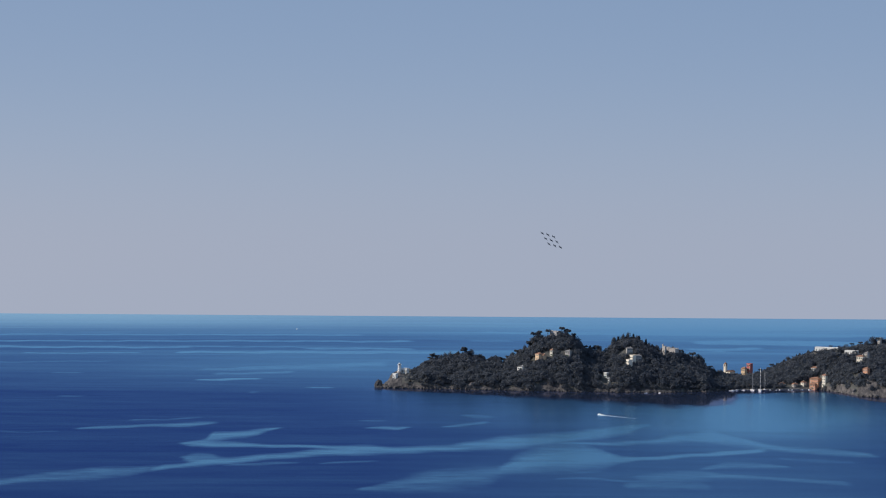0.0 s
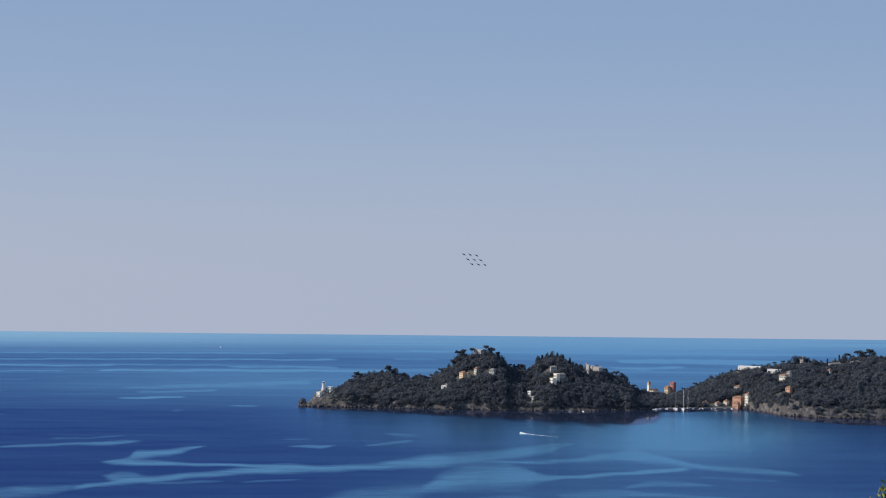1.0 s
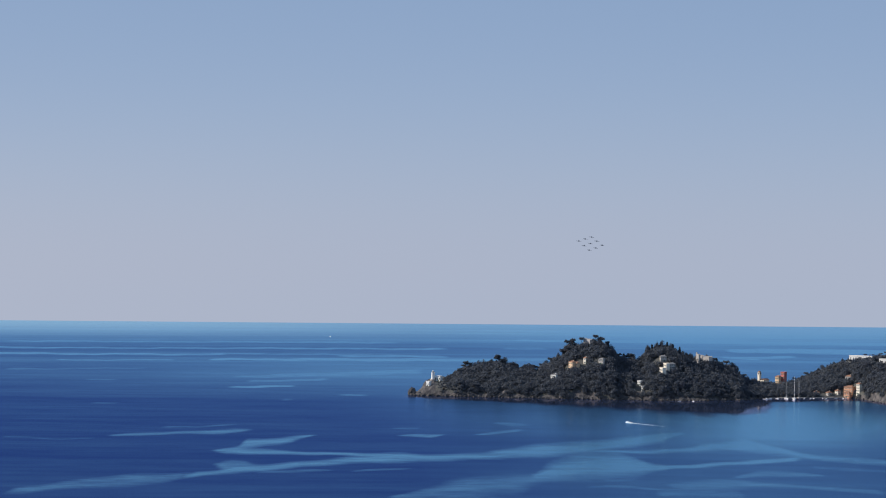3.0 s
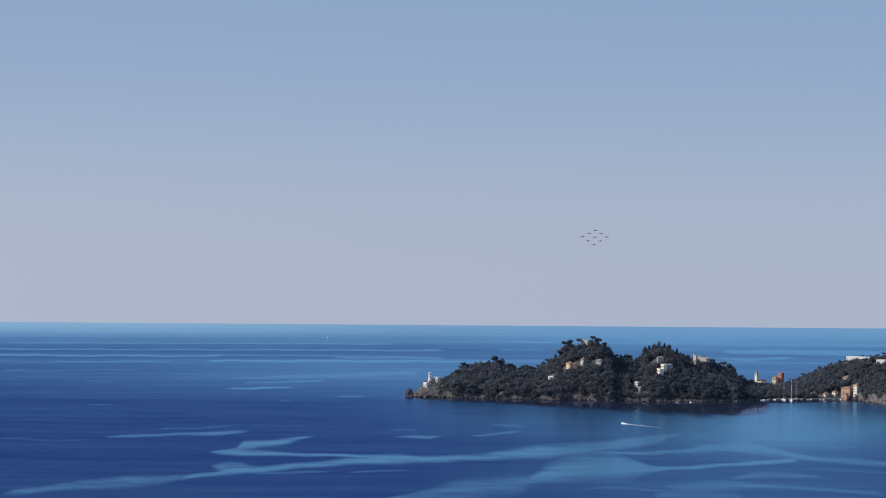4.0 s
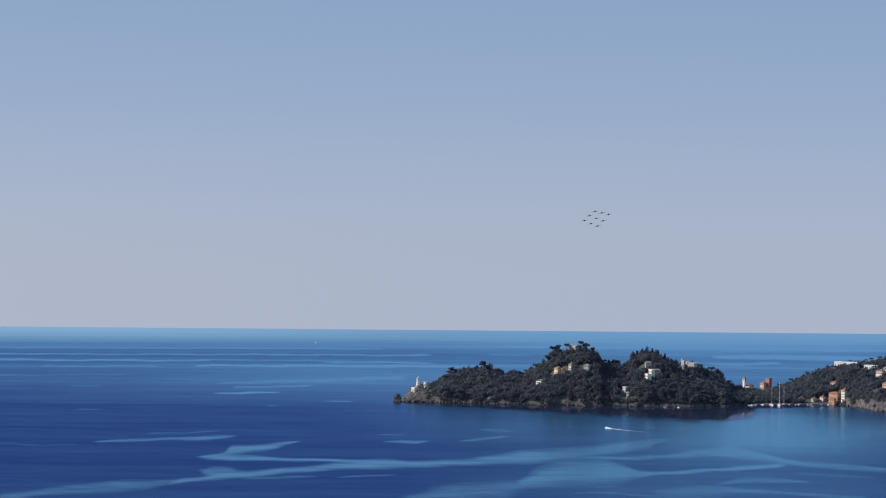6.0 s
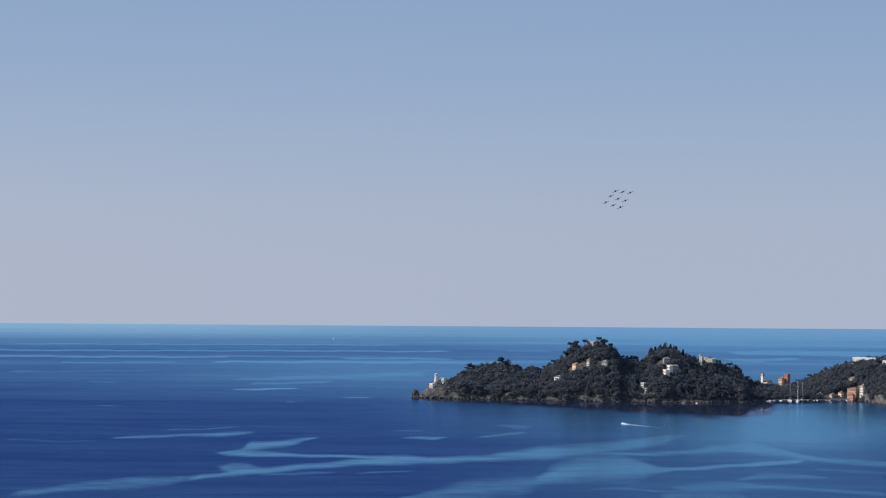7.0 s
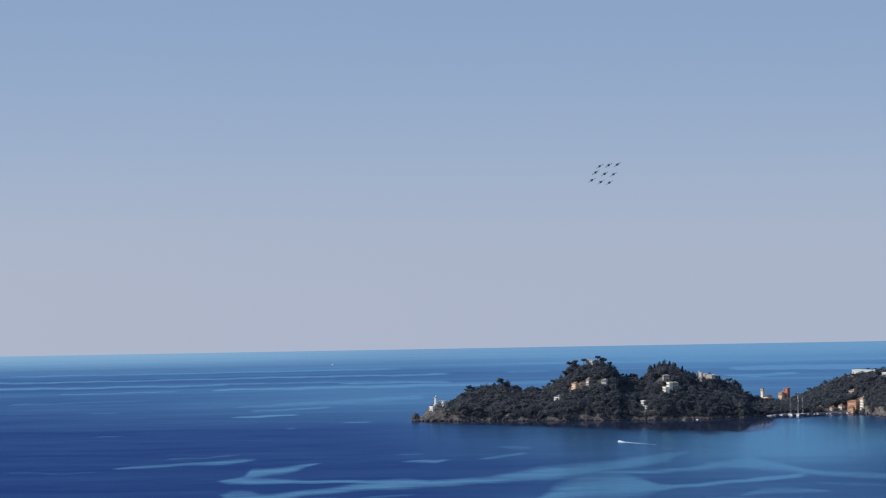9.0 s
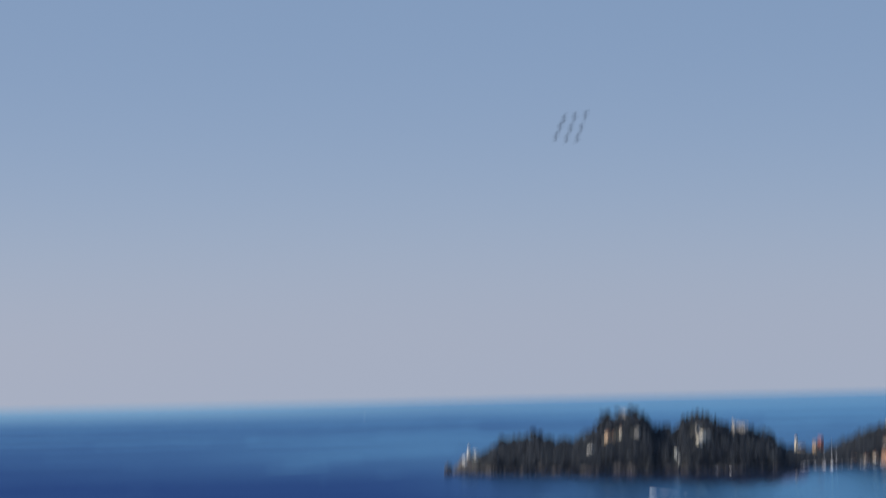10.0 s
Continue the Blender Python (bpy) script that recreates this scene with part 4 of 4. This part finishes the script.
def wake_model():
    """Foam behind the boat: clots thinning into a long trail."""
    rng = np.random.default_rng(9)
    root = empty("boat_wake", pose(0, 0, 0), "white foam wake trailing behind the motor boat", "wake")
    for name, d0, d1, n, w in (("bow_foam", -3.0, 7, 60, 1.3), ("foam_trail", 7, 26, 90, 0.9), ("foam_tail", 26, 60, 60, 1.1)):
        bm = bmesh.new()
        for _ in range(n):
            d = rng.uniform(d0, d1)
            r = rng.uniform(0.4, 0.9) * (1.2 if d < 7 else 0.52 - 0.006 * d)
            bmesh.ops.create_icosphere(bm, subdivisions=1, radius=1, matrix=Matrix.Translation((rng.normal() * w * 0.5, d, 0.02)) @ Matrix.Diagonal((r * 0.8, r * 1.6, 0.55 * r, 1)))
        part(name, bm, FOAM, root)
    return root


WAKE = wake_model()


def yacht(m, mast_h, label, mat=HULL):
    root = empty("sailing_yacht", m, label, "yacht", "yachts moored at the harbour")
    k = mast_h / 28.0
    hull = loft([[(x * k, y * k, z * k) for x, y, z in ((-w, y, z1), (-w * 0.6, y, -0.4), (w * 0.6, y, -0.4), (w, y, z1))] for y, w, z1 in ((-11, 0.08, 2.0), (-7, 1.6, 1.7), (0, 2.6, 1.4), (7, 2.3, 1.4), (10, 1.7, 1.6))])
    part("hull", hull, mat, root)
    part("deck", box(3.6 * k, 14 * k, 0.1 * k, (0, 1 * k, 1.42 * k)), TEAK, root, "teak deck")
    part("coachroof", box(2.2 * k, 6 * k, 0.7 * k, (0, 0, 1.5 * k), 0.15 * k), HULL, root)
    part("mast", cone(0.20 * k, 0.12 * k, 28 * k, (0, -1.5 * k, 1.4 * k), 8), ALU, root)
    part("boom", cone(0.16 * k, 0.12 * k, 8 * k, (0, -1.3 * k, 3.4 * k), 8, pose(0, 0, 0, -90)), ALU, root)
    for z in (11, 19):
        part("spreader", box(3.0 * k, 0.14 * k, 0.1 * k, (0, -1.5 * k, z * k)), ALU, root)
    for y in (-10.8, 9.6):
        a, b = Vector((0, y * k, 1.7 * k)), Vector((0, -1.5 * k, 29 * k))
        part("stay", cone(0.035 * k, 0.035 * k, (b - a).length, a, 5, (b - a).to_track_quat("Z", "Y").to_matrix().to_4x4()), ALU, root)
    return root


yacht(pose(424, 3128, 0, 0, 0, 8), 21, "white sailing yacht with a tall bare mast at the harbour")
yacht(pose(432.5, 3118, 0, 0, 0, -5), 28, "large white sailing yacht with a tall bare mast")
yacht(pose(439, 3126, 0, 0, 0, 4), 23, "dark-hulled sailing yacht with a bare mast", NAVY)


def near_shrub():
    """A bush on the viewer's slope, whose tip shows for a moment."""
    rng = np.random.default_rng(3)
    x, y = 3.14, 13.7
    z0 = 239.3 - 0.245 * y
    root = empty("shrub", pose(x, y, z0), "sunlit yellow-green shrub on the near hillside", "shrub")
    tips, bm = [], bmesh.new()
    for k in range(70):
        a, f = rng.uniform(0, 6.28), rng.uniform(0, 1)
        b = Vector((0.75 * f * math.cos(a), 0.75 * f * math.sin(a), 3.70 - 2.2 * f * f - rng.uniform(0, 0.22)))
        m = Matrix.Translation((0, 0, 0)) @ b.to_track_quat("Z", "Y").to_matrix().to_4x4() @ Matrix.Translation((0, 0, b.length / 2))
        bmesh.ops.create_cone(bm, cap_ends=True, segments=5, radius1=0.025, radius2=0.006, depth=b.length, matrix=m)
        tips.append(b)
    part("branch", bm, BARK, root)
    bm = bmesh.new()
    for b in tips:
        for _ in range(120):
            s = rng.uniform(0.35, 1.0)
            c = b * s ** 0.35 + Vector(rng.normal(scale=0.028, size=3))
            d = (b.normalized() + Vector(rng.normal(scale=0.7, size=3))).normalized()
            side = d.cross(Vector(rng.normal(size=3))).normalized()
            n, ln, w = d.cross(side), rng.uniform(0.025, 0.045), rng.uniform(0.006, 0.010)
            v = [bm.verts.new(p) for p in (c, c + d * ln * 0.5 + side * w + n * 0.006, c + d * ln, c + d * ln * 0.5 - side * w + n * 0.006)]
            bm.faces.new(v)
    part("foliage", bm, NEAR_LEAF, root)


near_shrub()


def insect_model():
    root = empty("insect", pose(2.4, 2.2, 239.0) @ Matrix.Scale(0.45, 4), "small dark insect flying past close by", "insect")
    for name, y, r, ln in (("head", -0.0045, 0.0012, 1.0), ("thorax", -0.0015, 0.0018, 1.3), ("abdomen", 0.0035, 0.0017, 2.0)):
        bm = bmesh.new()
        bmesh.ops.create_icosphere(bm, subdivisions=2, radius=1, matrix=Matrix.Translation((0, y, 0)) @ Matrix.Diagonal((r, r * ln, r, 1)))
        part(name, bm, CHITIN, root)
    for s in (-1, 1):
        part("wing", loft([[(s * 0.001, -0.002, 0.0016 + dz), (s * 0.007, 0.0005, 0.004 + dz), (s * 0.0075, 0.003, 0.004 + dz), (s * 0.001, 0.001, 0.0016 + dz)] for dz in (0, 0.0002)]), WING, root)
    return root


INSECT = insect_model()

# seconds, azimuth and elevation of the formation's middle (degrees), distance, its two diagonals across and up (metres), bank (degrees)
JET_EARLY = (
    (0.0, 3.13, -1.01, 4900, 6.7, -10.4, -11.0, 3.2, -40), (1.0, 3.10, -1.03, 4870, 8.0, -9.2, -12.4, 0.8, -32),
    (2.0, 3.11, -1.01, 4820, 8.6, -8.7, -12.8, -2.0, -20), (2.5, 3.18, -0.97, 4770, 9.2, -8.4, -12.7, -3.3, -14),
    (4.0, 3.41, -0.73, 4500, 10.0, -6.4, -11.4, -6.1, -3), (4.5, 3.50, -0.64, 4350, 10.4, -5.2, -10.7, -6.9, 0),
    (5.0, 3.58, -0.51, 4180, 10.5, -4.4, -9.7, -7.4, 4), (6.5, 3.76, -0.01, 3620, 10.1, -2.6, -7.3, -8.2, 17),
)
JET_LATE = (
    (7.0, 3.79, 0.17, 3430, 10.0, -2.1, -6.5, -8.8, 22), (7.5, 3.79, 0.40, 3270, 10.1, -1.4, -5.9, -9.2, 25),
    (8.0, 3.78, 0.64, 3130, 10.2, -0.9, -5.3, -9.3, 28), (8.5, 3.69, 0.90, 3010, 10.1, -0.6, -4.9, -9.2, 30),
    (9.0, 3.61, 1.16, 2880, 10.1, -0.4, -4.7, -9.1, 31), (9.5, 3.47, 1.43, 2740, 10.0, -0.4, -4.3, -9.2, 33),
    (9.7, 3.36, 1.58, 2700, 10.0, -0.3, -4.2, -9.2, 34), (9.767, 2.38, 2.98, 2430, 10.1, -0.1, -3.7, -9.5, 35), (9.8, 2.33, 3.02, 2420, 10.1, -0.1, -3.7, -9.5, 35),
    (9.9, 2.22, 3.09, 2400, 10.1, 0.0, -3.8, -9.6, 35), (10.0, 2.17, 3.40, 2370, 10.0, 0.1, -4.0, -9.6, 35),
)


# how far each jet rides above its place in the formation (metres)
JET_LIFT = (-0.7, 1.3, 1.6, 0.7, 0.0, -0.2, 1.8, -0.4, -0.7)


def motions():
    for k, jet in enumerate(JETS):
        i, j = k // 3 - 1, k % 3 - 1
        rows = []
        for t, a, e, d, ux, uz, vx, vz, bank in JET_EARLY + JET_LATE:
            a, e, d2 = radians(a), radians(e), d + 11 * (i + j)
            c = Vector((math.sin(a) * math.cos(e) * d2, math.cos(a) * math.cos(e) * d2, EYE_Z + math.sin(e) * d2))
            c += (0.8 + i * ux + j * vx) * Vector((math.cos(a), -math.sin(a), 0)) + Vector((0, 0, i * uz + j * vz + JET_LIFT[k] * float(np.interp(t, (2, 7), (0.2, 1)))))
            turn = -math.degrees(a) + float(np.interp(t, (0, 3, 6, 10), (28, 12, 6, 14)))
            climb = float(np.interp(t, (0, 4, 7, 10), (0, 4, 9, 14)))
            rows.append((t, c, pose(0, 0, 0, 0, 0, turn) @ pose(0, 0, 0, -climb) @ pose(0, 0, 0, 0, -bank)))
        walk(jet, [(t, Matrix.Translation(c) @ r) for t, c, r in rows])
    course = ((0.0, 207, 2762), (4.5, 198.5, 2770), (10.0, 187, 2786))
    walk(BOAT, [(t, pose(x, y, 0.05, 4, 0, -140)) for t, x, y in course])
    walk(WAKE, [(t, pose(x, y, 0.05, 0, 0, -140)) for t, x, y in course])
    walk(INSECT, [(0.0, pose(2.4, 2.2, 239.0)), (8.6, pose(2.2, 2.3, 239.4)), (9.0, pose(0.588, 2.927, 240.708, 0, 0, -70)), (9.2, pose(0.122, 2.996, 240.916, -28, 0, -80)),
                  (9.3, pose(-0.010, 3.0, 240.988, -30, 0, -80)), (9.4, pose(-0.161, 2.995, 241.083, -32, 0, -80)),
                  (9.5, pose(-0.304, 2.978, 241.196, -34, 0, -80)), (9.7, pose(-0.646, 2.905, 241.382, -34, 0, -80)), (10.0, pose(-1.3, 2.6, 241.7, -34, 0, -80))])


motions()
